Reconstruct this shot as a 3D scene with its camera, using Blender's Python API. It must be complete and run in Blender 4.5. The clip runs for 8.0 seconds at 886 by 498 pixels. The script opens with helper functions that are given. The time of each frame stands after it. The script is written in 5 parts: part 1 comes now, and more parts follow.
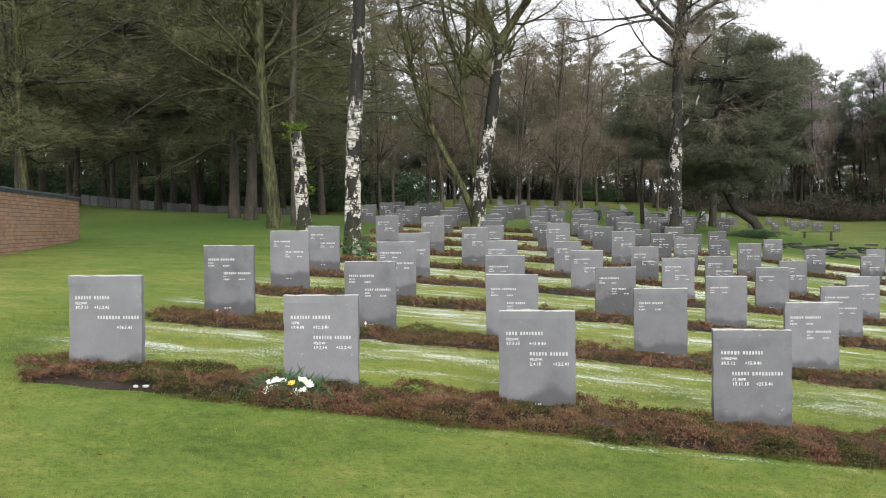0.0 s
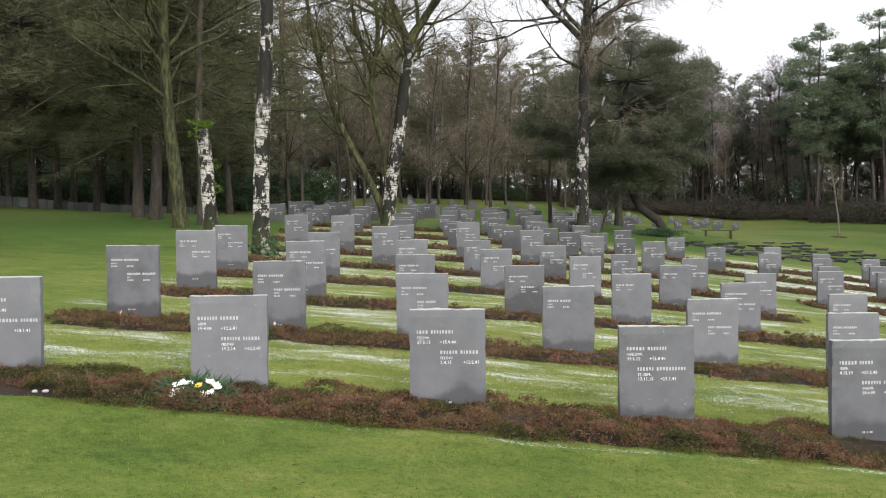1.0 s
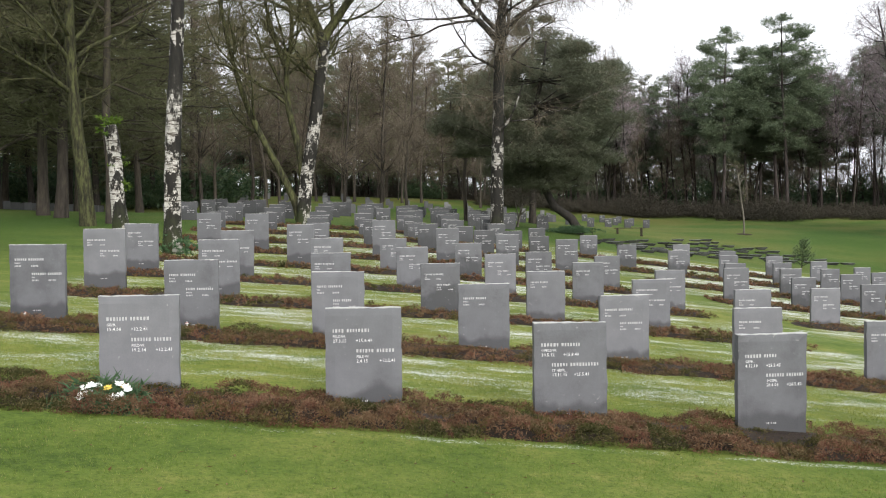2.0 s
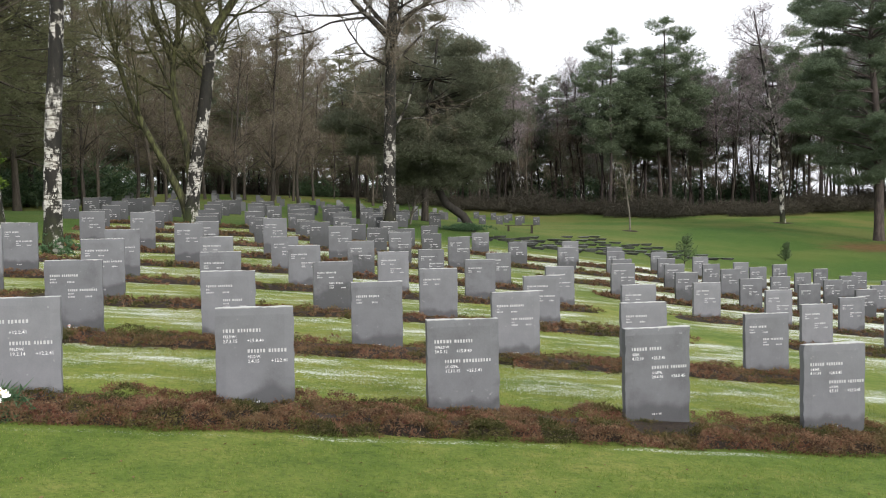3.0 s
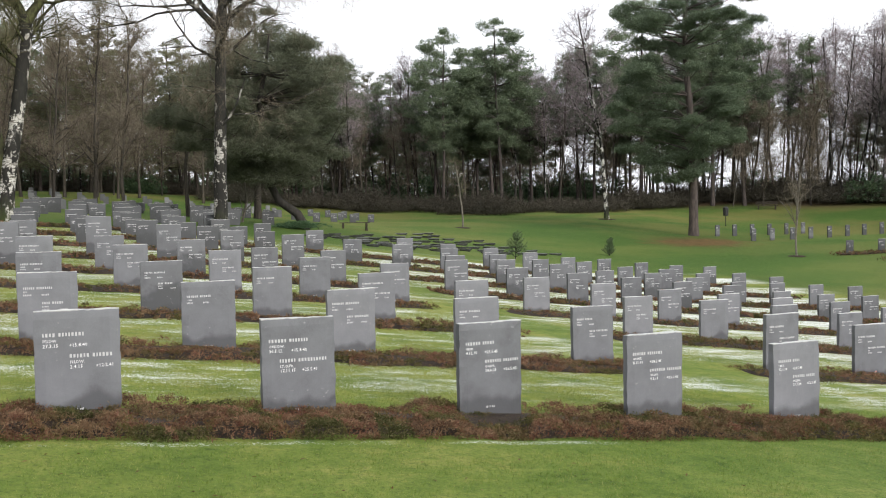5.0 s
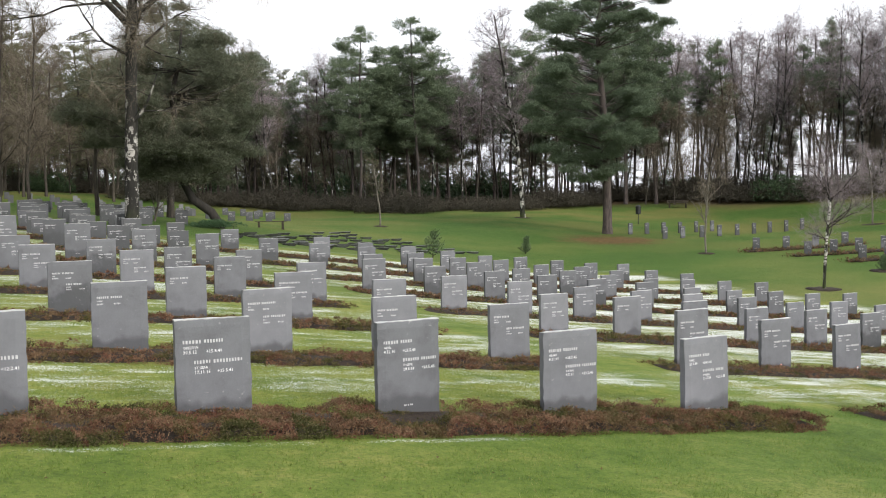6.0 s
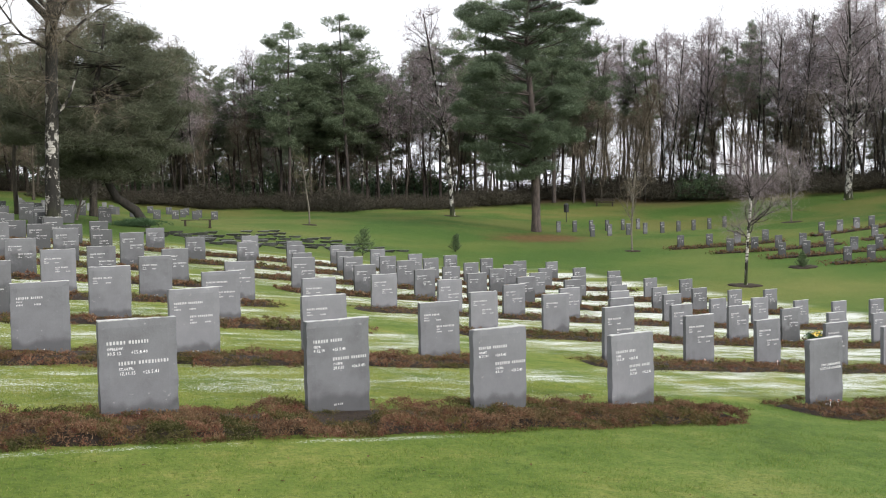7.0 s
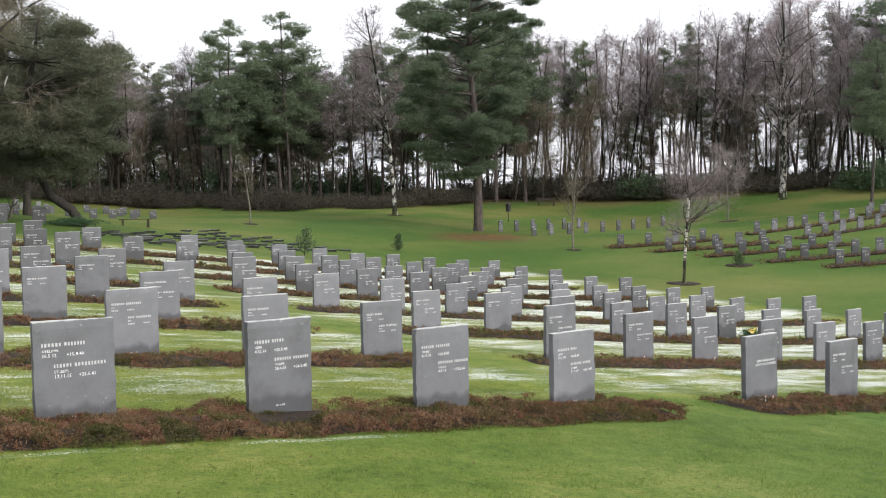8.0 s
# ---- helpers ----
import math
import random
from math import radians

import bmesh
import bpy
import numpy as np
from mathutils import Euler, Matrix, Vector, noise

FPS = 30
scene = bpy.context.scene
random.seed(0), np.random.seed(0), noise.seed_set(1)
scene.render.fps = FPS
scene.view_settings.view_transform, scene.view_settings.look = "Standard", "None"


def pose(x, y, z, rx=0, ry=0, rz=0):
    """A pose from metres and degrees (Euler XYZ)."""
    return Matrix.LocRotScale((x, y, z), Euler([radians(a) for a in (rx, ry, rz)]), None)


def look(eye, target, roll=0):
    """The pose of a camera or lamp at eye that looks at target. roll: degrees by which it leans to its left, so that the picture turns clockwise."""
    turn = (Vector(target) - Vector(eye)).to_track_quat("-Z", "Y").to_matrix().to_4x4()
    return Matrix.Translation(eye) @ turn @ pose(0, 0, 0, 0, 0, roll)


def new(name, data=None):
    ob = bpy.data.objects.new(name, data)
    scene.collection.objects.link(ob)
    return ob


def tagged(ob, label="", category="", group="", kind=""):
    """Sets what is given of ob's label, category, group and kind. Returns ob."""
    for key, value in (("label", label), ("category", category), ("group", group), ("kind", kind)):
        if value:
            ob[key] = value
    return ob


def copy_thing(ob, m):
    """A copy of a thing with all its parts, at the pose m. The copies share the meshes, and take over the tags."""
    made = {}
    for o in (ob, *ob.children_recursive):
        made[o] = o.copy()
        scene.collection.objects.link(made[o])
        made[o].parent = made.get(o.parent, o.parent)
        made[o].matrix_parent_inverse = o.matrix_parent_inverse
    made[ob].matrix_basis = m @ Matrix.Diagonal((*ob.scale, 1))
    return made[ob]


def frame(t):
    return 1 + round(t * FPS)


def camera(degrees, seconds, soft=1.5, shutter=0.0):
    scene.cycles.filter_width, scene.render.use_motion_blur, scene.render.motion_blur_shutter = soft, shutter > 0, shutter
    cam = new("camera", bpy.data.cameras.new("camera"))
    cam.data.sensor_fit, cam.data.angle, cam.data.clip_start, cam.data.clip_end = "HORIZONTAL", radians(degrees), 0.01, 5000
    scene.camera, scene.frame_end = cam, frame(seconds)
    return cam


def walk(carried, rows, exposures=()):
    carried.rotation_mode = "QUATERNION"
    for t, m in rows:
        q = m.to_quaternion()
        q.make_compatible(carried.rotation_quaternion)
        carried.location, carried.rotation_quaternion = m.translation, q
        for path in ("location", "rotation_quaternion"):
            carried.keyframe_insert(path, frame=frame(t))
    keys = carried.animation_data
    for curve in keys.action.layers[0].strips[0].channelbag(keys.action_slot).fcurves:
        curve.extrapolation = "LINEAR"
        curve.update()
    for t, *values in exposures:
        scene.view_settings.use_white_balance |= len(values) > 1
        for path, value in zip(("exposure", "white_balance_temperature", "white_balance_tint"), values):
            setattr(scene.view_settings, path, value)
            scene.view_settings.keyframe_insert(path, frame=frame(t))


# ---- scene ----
# ---- camera: held in one place, panned to the right ----
EYE = 1.65
cam = camera(48.69, 8.0, soft=1.05)
TURNS = [  # seconds, yaw, pitch, lean
    (0.0, -0.008, -1.3, 0.35), (0.5, -2.557, -1.336, 0.354), (1.0, -5.257, -1.39, 0.432),
    (2.5, -13.107, -1.64, 0.565), (3.0, -16.454, -1.741, 0.687), (3.5, -18.991, -1.821, 0.701),
    (4.0, -21.682, -1.912, 0.692), (4.5, -23.853, -1.966, 0.794), (6.0, -30.932, -2.185, 0.928),
    (6.5, -33.132, -2.269, 0.933), (7.0, -35.032, -2.353, 0.944), (7.5, -36.798, -2.397, 0.912),
    (8.0, -38.394, -2.453, 0.908),
]
walk(cam, [(t, pose(0, 0, EYE, 90 + pitch, lean, yaw)) for t, yaw, pitch, lean in TURNS],
     exposures=((0.0, 0.86), (0.6, 0.86), (1.0, 0.70), (2.5, 0.67), (4.5, 0.70), (6.0, 0.74), (8.0, 0.77)))

# ---- overcast daylight ----
SUN_ELEVATION, SUN_AZIMUTH = 24, 165   # degrees; azimuth clockwise from the first view
world = bpy.data.worlds.new("sky")
scene.world = world
world.use_nodes = True
wn, wl = world.node_tree.nodes, world.node_tree.links
sky = wn.new("ShaderNodeTexSky")
sky.sky_type, sky.sun_disc = "NISHITA", False
sky.sun_elevation, sky.sun_rotation = radians(SUN_ELEVATION), radians(SUN_AZIMUTH)
sky.dust_density, sky.air_density = 3.0, 1.0
grey = wn.new("ShaderNodeHueSaturation")
grey.inputs["Saturation"].default_value = 0.22
cloud = wn.new("ShaderNodeMixRGB")
cloud.inputs[0].default_value = 0.7
cloud.inputs[2].default_value = (9.0, 9.2, 9.8, 1)
wl.new(sky.outputs[0], grey.inputs["Color"])
wl.new(grey.outputs[0], cloud.inputs[1])
wl.new(cloud.outputs[0], wn["Background"].inputs["Color"])
wn["Background"].inputs["Strength"].default_value = 0.115
sun = new("sun", bpy.data.lights.new("sun", "SUN"))
sun.data.energy, sun.data.angle, sun.data.color = 1.5, radians(25), (1.0, 0.96, 0.9)
a = radians(SUN_AZIMUTH)
sun.matrix_world = look((0, 0, 60), (-60 * math.sin(a) / math.tan(radians(SUN_ELEVATION)), -60 * math.cos(a) / math.tan(radians(SUN_ELEVATION)), 0))

# ---- materials ----
class Nodes:
    """A material's node tree, written as nested calls."""

    def __init__(self, name, rough=0.85, spec=0.3):
        self.mat = bpy.data.materials.new(name)
        self.mat.use_nodes = True
        self.t = self.mat.node_tree
        self.bsdf = self.t.nodes["Principled BSDF"]
        self.bsdf.inputs["Roughness"].default_value = rough
        self.bsdf.inputs["Specular IOR Level"].default_value = spec

    def put(self, socket, value):
        if isinstance(value, bpy.types.NodeSocket):
            self.t.links.new(value, socket)
        elif value is not None:
            socket.default_value = (*value, 1) if isinstance(value, tuple) and len(value) == 3 and socket.type == "RGBA" else value

    def node(self, kind, out=0, **inputs):
        n = self.t.nodes.new(kind)
        for k, v in inputs.items():
            self.put(n.inputs[int(k[1:]) if k[0] == "i" and k[1:].isdigit() else k], v)
        return n.outputs[out]

    def math(self, op, a, b=None, c=None):
        n = self.t.nodes.new("ShaderNodeMath")
        n.operation = op
        for s, v in zip(n.inputs, (a, b, c)):
            self.put(s, v)
        return n.outputs[0]

    def where(self):
        return self.node("ShaderNodeNewGeometry", "Position")

    def local(self):
        return self.node("ShaderNodeTexCoord", "Object")

    def mapped(self, vec, scale=(1, 1, 1), turn=0.0):
        return self.node("ShaderNodeMapping", Vector=vec, Rotation=(0, 0, radians(turn)), Scale=scale)

    def noise(self, vec, scale, detail=3.0, rough=0.55):
        return self.node("ShaderNodeTexNoise", 0, Vector=vec, Scale=scale, Detail=detail, Roughness=rough)

    def mix(self, f, a, b):
        n = self.t.nodes.new("ShaderNodeMixRGB")
        for s, v in zip(n.inputs, (f, a, b)):
            self.put(s, v)
        return n.outputs[0]

    def step(self, value, lo, hi, to0=0.0, to1=1.0):
        n = self.t.nodes.new("ShaderNodeMapRange")
        n.interpolation_type = "SMOOTHSTEP"
        for s, v in zip(n.inputs, (value, lo, hi, to0, to1)):
            self.put(s, v)
        return n.outputs[0]

    def ramp(self, value, *stops):
        n = self.t.nodes.new("ShaderNodeValToRGB")
        e = n.color_ramp.elements
        while len(e) < len(stops):
            e.new(0.5)
        for el, (p, col) in zip(e, stops):
            el.position, el.color = p, (*col, 1)
        self.put(n.inputs[0], value)
        return n.outputs[0]

    def done(self, colour, bump=None, strength=0.3, distance=0.01, rough=None):
        self.put(self.bsdf.inputs["Base Color"], colour)
        if rough is not None:
            self.put(self.bsdf.inputs["Roughness"], rough)
        if bump is not None:
            b = self.node("ShaderNodeBump", 0, Strength=strength, Distance=distance, Height=bump)
            self.put(self.bsdf.inputs["Normal"], b)
        return self.mat


ROW_TURN = -4.0     # degrees by which the rows of graves are turned
ROW_FIRST, ROW_STEP = 8.65, 4.0


def lawn_colour(n, seed=0.0):
    """Winter lawn: green, mossy yellow between the rows, with streaks of frost there."""
    p = n.where()
    uv = n.mapped(p, turn=-ROW_TURN)
    sep = n.t.nodes.new("ShaderNodeSeparateXYZ")
    n.put(sep.inputs[0], uv)
    u, v = sep.outputs[0], sep.outputs[1]
    big, mid, small, fine = n.noise(p, 0.16, 4), n.noise(p, 1.1, 4), n.noise(p, 5.5, 4, 0.65), n.noise(p, 26.0, 4, 0.75)
    tone = n.math("ADD", n.math("ADD", n.math("MULTIPLY", big, 0.4), n.math("MULTIPLY", mid, 0.3)), n.math("MULTIPLY", small, 0.3))
    green = n.ramp(tone, (0.40, (0.055, 0.088, 0.0155)), (0.465, (0.100, 0.140, 0.0265)), (0.53, (0.1385, 0.168, 0.038)), (0.60, (0.210, 0.207, 0.0647)))
    fresh = n.ramp(tone, (0.40, (0.048, 0.092, 0.0185)), (0.50, (0.088, 0.144, 0.034)), (0.60, (0.155, 0.182, 0.058)))
    green = n.mix(n.step(n.math("ADD", u, n.math("MULTIPLY", n.math("SUBTRACT", big, 0.5), 9.0)), 3.0, 9.0, 0.0, 0.75), green, fresh)
    d = n.t.nodes.new("ShaderNodeVectorMath")
    d.operation = "LENGTH"
    n.put(d.inputs[0], p)
    away = n.step(d.outputs["Value"], 16.0, 42.0)
    lush = n.ramp(n.math("ADD", n.math("MULTIPLY", n.noise(p, 0.055, 3), 0.6), n.math("MULTIPLY", tone, 0.4)), (0.36, (0.0432, 0.0847, 0.0166)), (0.48, (0.0647, 0.1096, 0.0232)), (0.56, (0.0979, 0.1311, 0.0332)), (0.66, (0.1535, 0.1577, 0.0515)))
    green = n.mix(away, green, lush)
    moss = n.ramp(n.math("ADD", n.math("MULTIPLY", mid, 0.6), n.math("MULTIPLY", small, 0.4)), (0.34, (0.0954, 0.1369, 0.0282)), (0.5, (0.195, 0.2117, 0.0498)), (0.66, (0.2739, 0.249, 0.083)))
    inside = n.math("MULTIPLY", n.math("MULTIPLY", n.step(u, -5.4, -4.2), n.step(u, 31.0, 33.0, 1.0, 0.0)),
                    n.math("MULTIPLY", n.step(v, 8.9, 9.4), n.step(v, 40.0, 42.5, 1.0, 0.0)))
    path = n.math("MULTIPLY", n.step(u, 8.2, 8.9), n.step(u, 9.6, 10.4, 1.0, 0.0))
    inside = n.math("MULTIPLY", inside, n.math("SUBTRACT", 1.0, n.math("MULTIPLY", path, 0.5)))
    col = n.mix(n.math("MULTIPLY", inside, 0.85), green, moss)
    phase = n.math("FRACT", n.math("DIVIDE", n.math("ADD", v, 40 - ROW_FIRST), ROW_STEP))
    strip = n.math("MULTIPLY", n.step(phase, 0.12, 0.38), n.step(phase, 0.72, 0.88, 1.0, 0.0))
    streak = n.noise(n.mapped(uv, (0.55, 1.9, 1)), 1.0, 5, 0.7)
    speck = n.noise(p, 38.0, 4, 0.85)
    level = n.step(u, 4.0, 22.0, 0.565, 0.44)
    far = n.step(v, 10.0, 24.0, 0.0, 0.04)
    hit = n.math("SUBTRACT", n.math("ADD", streak, n.math("MULTIPLY", n.math("SUBTRACT", speck, 0.5), 1.3)), n.math("SUBTRACT", level, far))
    frost = n.math("MULTIPLY", n.math("MULTIPLY", n.step(hit, 0.02, 0.11), strip), inside)
    edge = n.math("MULTIPLY", n.math("MULTIPLY", n.step(v, 7.52, 7.58), n.step(v, 7.62, 7.69, 1.0, 0.0)), n.step(n.math("ADD", n.math("MULTIPLY", streak, 0.4), n.math("MULTIPLY", speck, 0.6)), 0.515, 0.585))
    edge = n.math("MULTIPLY", edge, n.math("MULTIPLY", n.step(u, -2.5, -0.5), n.step(u, 3.5, 6.0, 0.8, 0.0)))
    col = n.mix(n.step(fine, 0.30, 0.54, 0.7, 0.0), col, (0.0332, 0.0548, 0.0116))
    col = n.mix(n.step(fine, 0.56, 0.74, 0.0, 0.5), col, (0.1992, 0.2241, 0.0706))
    tint = n.t.nodes.new("ShaderNodeMixRGB")
    tint.blend_type = "MULTIPLY"
    for socket, value in zip(tint.inputs, (1.0, col, (0.96, 1.03, 0.84))):
        n.put(socket, value)
    return n.mix(n.math("MULTIPLY", n.math("MAXIMUM", frost, edge), 0.85), tint.outputs[0], (0.70, 0.72, 0.70)), fine, mid


def make_lawn():
    n = Nodes("lawn_ground", 0.95, 0.15)
    col, fine, mid = lawn_colour(n)
    p = n.where()
    # needle litter and bare earth under the woods
    sep = n.t.nodes.new("ShaderNodeSeparateXYZ")
    n.put(sep.inputs[0], p)
    d = n.t.nodes.new("ShaderNodeVectorMath")
    d.operation = "LENGTH"
    n.put(d.inputs[0], p)
    r = n.math("ADD", d.outputs[1 if len(d.outputs) > 1 else 0], n.math("MULTIPLY", n.noise(p, 0.09, 3), 16.0))
    litter = n.ramp(n.noise(p, 0.8, 5, 0.7), (0.3, (0.035, 0.024, 0.013)), (0.6, (0.085, 0.055, 0.028)), (0.8, (0.05, 0.055, 0.02)))
    worn = n.noise(p, 0.11, 4, 0.65)
    col = n.mix(n.math("MULTIPLY", n.step(r, 62.0, 104.0, 0.15, 1.0), n.step(worn, 0.42, 0.60, 0.0, 0.45)), col, (0.158, 0.125, 0.042))
    col = n.mix(n.step(r, 112.0, 121.0), col, litter)
    foot = n.t.nodes.new("ShaderNodeVectorMath")
    foot.operation = "SUBTRACT"
    n.put(foot.inputs[0], n.mapped(p, (0.72, 1.0, 0.0)))
    n.put(foot.inputs[1], (46.76 * 0.72, 54.3, 0.0))
    near = n.t.nodes.new("ShaderNodeVectorMath")
    near.operation = "LENGTH"
    n.put(near.inputs[0], foot.outputs[0])
    spread = n.math("ADD", near.outputs["Value"], n.math("MULTIPLY", n.noise(p, 0.9, 4), 3.5))
    col = n.mix(n.step(spread, 3.0, 5.6, 0.85, 0.0), col, n.ramp(n.noise(p, 3.0, 4), (0.3, (0.085, 0.045, 0.02)), (0.7, (0.155, 0.085, 0.036))))
    h = n.math("ADD", fine, n.math("MULTIPLY", mid, 0.6))
    return n.done(col, h, 0.6, 0.03)


def make_blades():
    n = Nodes("grass_blades", 0.7, 0.25)
    col, fine, mid = lawn_colour(n)
    rnd = n.node("ShaderNodeNewGeometry", "Random Per Island")
    col = n.mix(n.math("ADD", 0.3, n.math("MULTIPLY", rnd, 0.35)), col, n.ramp(rnd, (0.0, (0.16, 0.26, 0.045)), (0.7, (0.24, 0.33, 0.075)), (1.0, (0.38, 0.36, 0.15))))
    n.put(n.t.nodes["Material Output"].inputs[0], n.node("ShaderNodeMixShader", 0, i0=0.5, i1=n.bsdf.outputs[0], i2=n.node("ShaderNodeBsdfTranslucent", 0, Color=col)))
    return n.done(col)


def make_heather():
    n = Nodes("heather_sprigs", 0.85, 0.2)
    p = n.where()
    flat = n.mapped(p, (1, 1, 0))
    cell = n.node("ShaderNodeTexVoronoi", "Color", Vector=flat, Scale=2.7)
    pick = n.t.nodes.new("ShaderNodeSeparateColor")
    n.put(pick.inputs[0], cell)
    patch = n.math("ADD", n.math("MULTIPLY", n.noise(p, 1.7, 3), 0.4), n.math("ADD", n.math("MULTIPLY", n.noise(p, 9.0, 3), 0.25), n.math("ADD", 0.02, n.math("MULTIPLY", pick.outputs[0], 0.33))))
    rnd = n.node("ShaderNodeNewGeometry", "Random Per Island")
    hue = n.ramp(patch, (0.36, (0.050, 0.060, 0.015)), (0.42, (0.120, 0.104, 0.032)), (0.45, (0.200, 0.095, 0.056)), (0.49, (0.050, 0.029, 0.017)), (0.53, (0.265, 0.158, 0.096)), (0.57, (0.165, 0.060, 0.043)), (0.61, (0.070, 0.066, 0.020)), (0.67, (0.19, 0.115, 0.065)))
    col = n.mix(n.math("ADD", 0.04, n.math("MULTIPLY", rnd, 0.42)), hue, n.ramp(rnd, (0.0, (0.025, 0.018, 0.010)), (0.45, (0.060, 0.038, 0.020)), (0.78, (0.185, 0.130, 0.075)), (1.0, (0.32, 0.25, 0.155))))
    n.put(n.t.nodes["Material Output"].inputs[0], n.node("ShaderNodeMixShader", 0, i0=0.35, i1=n.bsdf.outputs[0], i2=n.node("ShaderNodeBsdfTranslucent", 0, Color=col)))
    return n.done(col)


def make_stone(name="grey_slate_stone", darken=0.0, top=""):
    n = Nodes(name, 0.62, 0.35)
    p = n.local()
    rnd = n.node("ShaderNodeObjectInfo", "Random")
    sep = n.t.nodes.new("ShaderNodeSeparateXYZ")
    n.put(sep.inputs[0], p)
    off = n.node("ShaderNodeCombineXYZ", 0, X=n.math("MULTIPLY", rnd, 37.0), Y=n.math("MULTIPLY", rnd, 11.0))
    v = n.t.nodes.new("ShaderNodeVectorMath")
    n.put(v.inputs[0], p), n.put(v.inputs[1], off)
    q = v.outputs[0]
    cloudy, grain, spots = n.noise(q, 3.2, 4, 0.6), n.noise(q, 120.0, 2, 0.6), n.noise(q, 22.0, 2, 0.5)
    tone = n.math("ADD", n.math("MULTIPLY", n.math("SUBTRACT", cloudy, 0.5), 0.95), n.math("MULTIPLY", n.math("SUBTRACT", grain, 0.5), 0.35))
    col = n.ramp(n.math("ADD", tone, n.math("ADD", 0.23, n.math("MULTIPLY", rnd, 0.42))), (0.0, (0.072, 0.073, 0.080)), (0.3, (0.124, 0.126, 0.136)), (0.6, (0.157, 0.159, 0.171)), (0.95, (0.203, 0.205, 0.217)))
    # near-black mixed in; top sets how foot and head share it
    if darken:
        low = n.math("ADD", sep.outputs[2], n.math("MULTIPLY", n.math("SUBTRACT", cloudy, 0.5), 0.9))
        foot, head = {"top": (darken * 0.25, darken), "all": (darken, darken * 0.8)}.get(top, (darken, darken * 0.35))
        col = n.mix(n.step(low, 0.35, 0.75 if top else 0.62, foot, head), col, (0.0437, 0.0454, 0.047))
    col = n.mix(n.step(spots, 0.70, 0.78, 0.0, 0.45), col, (0.3528, 0.3528, 0.3444))
    # damp rising from the bed, uneven along the foot
    wet = n.math("SUBTRACT", n.math("ADD", 0.03, n.math("MULTIPLY", n.noise(n.mapped(q, (3.2, 3.2, 0.6)), 1.0, 2), 0.30)), n.math("ADD", sep.outputs[2], n.math("MULTIPLY", n.math("SUBTRACT", cloudy, 0.5), 0.12)))
    col = n.mix(n.step(wet, -0.03, 0.06, 0.0, 0.72), col, (0.0462, 0.047, 0.0504))
    # glint on the top arris, put into the colour as a pale band
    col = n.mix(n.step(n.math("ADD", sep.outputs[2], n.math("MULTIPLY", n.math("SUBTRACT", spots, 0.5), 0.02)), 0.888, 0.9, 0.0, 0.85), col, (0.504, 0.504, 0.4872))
    return n.done(col, n.math("ADD", grain, n.math("MULTIPLY", spots, 2.0)), 0.25, 0.004, n.step(cloudy, 0.3, 0.7, 0.5, 0.72))


def simple(name, *stops, scale=6.0, rough=0.85, bump=0.3, stretch=(1, 1, 1), by_island=0.0, spec=0.3, by_object=0.0, thin=0.0):
    n = Nodes(name, rough, spec)
    p = n.mapped(n.local(), stretch)
    f = n.noise(p, scale, 5, 0.65)
    if by_island:
        f = n.math("ADD", n.math("MULTIPLY", f, 1 - by_island), n.math("MULTIPLY", n.node("ShaderNodeNewGeometry", "Random Per Island"), by_island))
    if by_object:
        f = n.math("ADD", f, n.math("MULTIPLY", n.math("SUBTRACT", n.node("ShaderNodeObjectInfo", "Random"), 0.5), by_object))
    col = n.ramp(f, *stops)
    if thin:  # leaves and needles let some light through
        n.put(n.t.nodes["Material Output"].inputs[0], n.node("ShaderNodeMixShader", 0, i0=thin, i1=n.bsdf.outputs[0], i2=n.node("ShaderNodeBsdfTranslucent", 0, Color=col)))
    return n.done(col, n.noise(p, scale * 4, 4, 0.7) if bump else None, bump or 0, 0.02)


def make_birch(name, dark):
    """White birch bark with black fissures; dark: height in metres above which the trunk turns dark."""
    n = Nodes(name, 0.8, 0.3)
    p = n.local()
    sep = n.t.nodes.new("ShaderNodeSeparateXYZ")
    n.put(sep.inputs[0], p)
    patch = n.noise(n.mapped(p, (2.6, 2.6, 1.5)), 1.0, 5, 0.7)
    lent = n.noise(n.mapped(p, (3, 3, 26)), 1.0, 3, 0.6)
    white = n.mix(n.step(lent, 0.52, 0.60), n.ramp(n.noise(p, 9, 4), (0.3, (0.34, 0.32, 0.28)), (0.7, (0.62, 0.60, 0.56))), (0.10, 0.085, 0.07))
    bark = n.ramp(n.noise(n.mapped(p, (6, 6, 1.6)), 1.0, 5, 0.7), (0.3, (0.007, 0.0065, 0.0055)), (0.6, (0.021, 0.019, 0.015)), (0.8, (0.040, 0.038, 0.027)))
    h = n.math("ADD", sep.outputs[2], n.math("MULTIPLY", n.math("SUBTRACT", patch, 0.5), 6.0))
    f = n.math("MULTIPLY", n.step(patch, 0.485, 0.53), n.math("MULTIPLY", n.step(h, 0.2, 1.6), n.step(h, dark - 1.5, dark + 1.5, 1.0, 0.0)))
    f = n.math("MAXIMUM", f, n.math("MULTIPLY", n.step(patch, 0.54, 0.565), n.step(h, dark + 1, dark + 14, 0.85, 0.45)))
    col = n.mix(f, bark, white)
    moss = n.step(n.math("ADD", sep.outputs[2], n.math("MULTIPLY", patch, 2.0)), 0.6, 2.0, 0.7, 0.0)
    col = n.mix(moss, col, (0.055, 0.075, 0.018))
    return n.done(col, n.noise(n.mapped(p, (8, 8, 3)), 1.0, 5, 0.7), 0.6, 0.05)


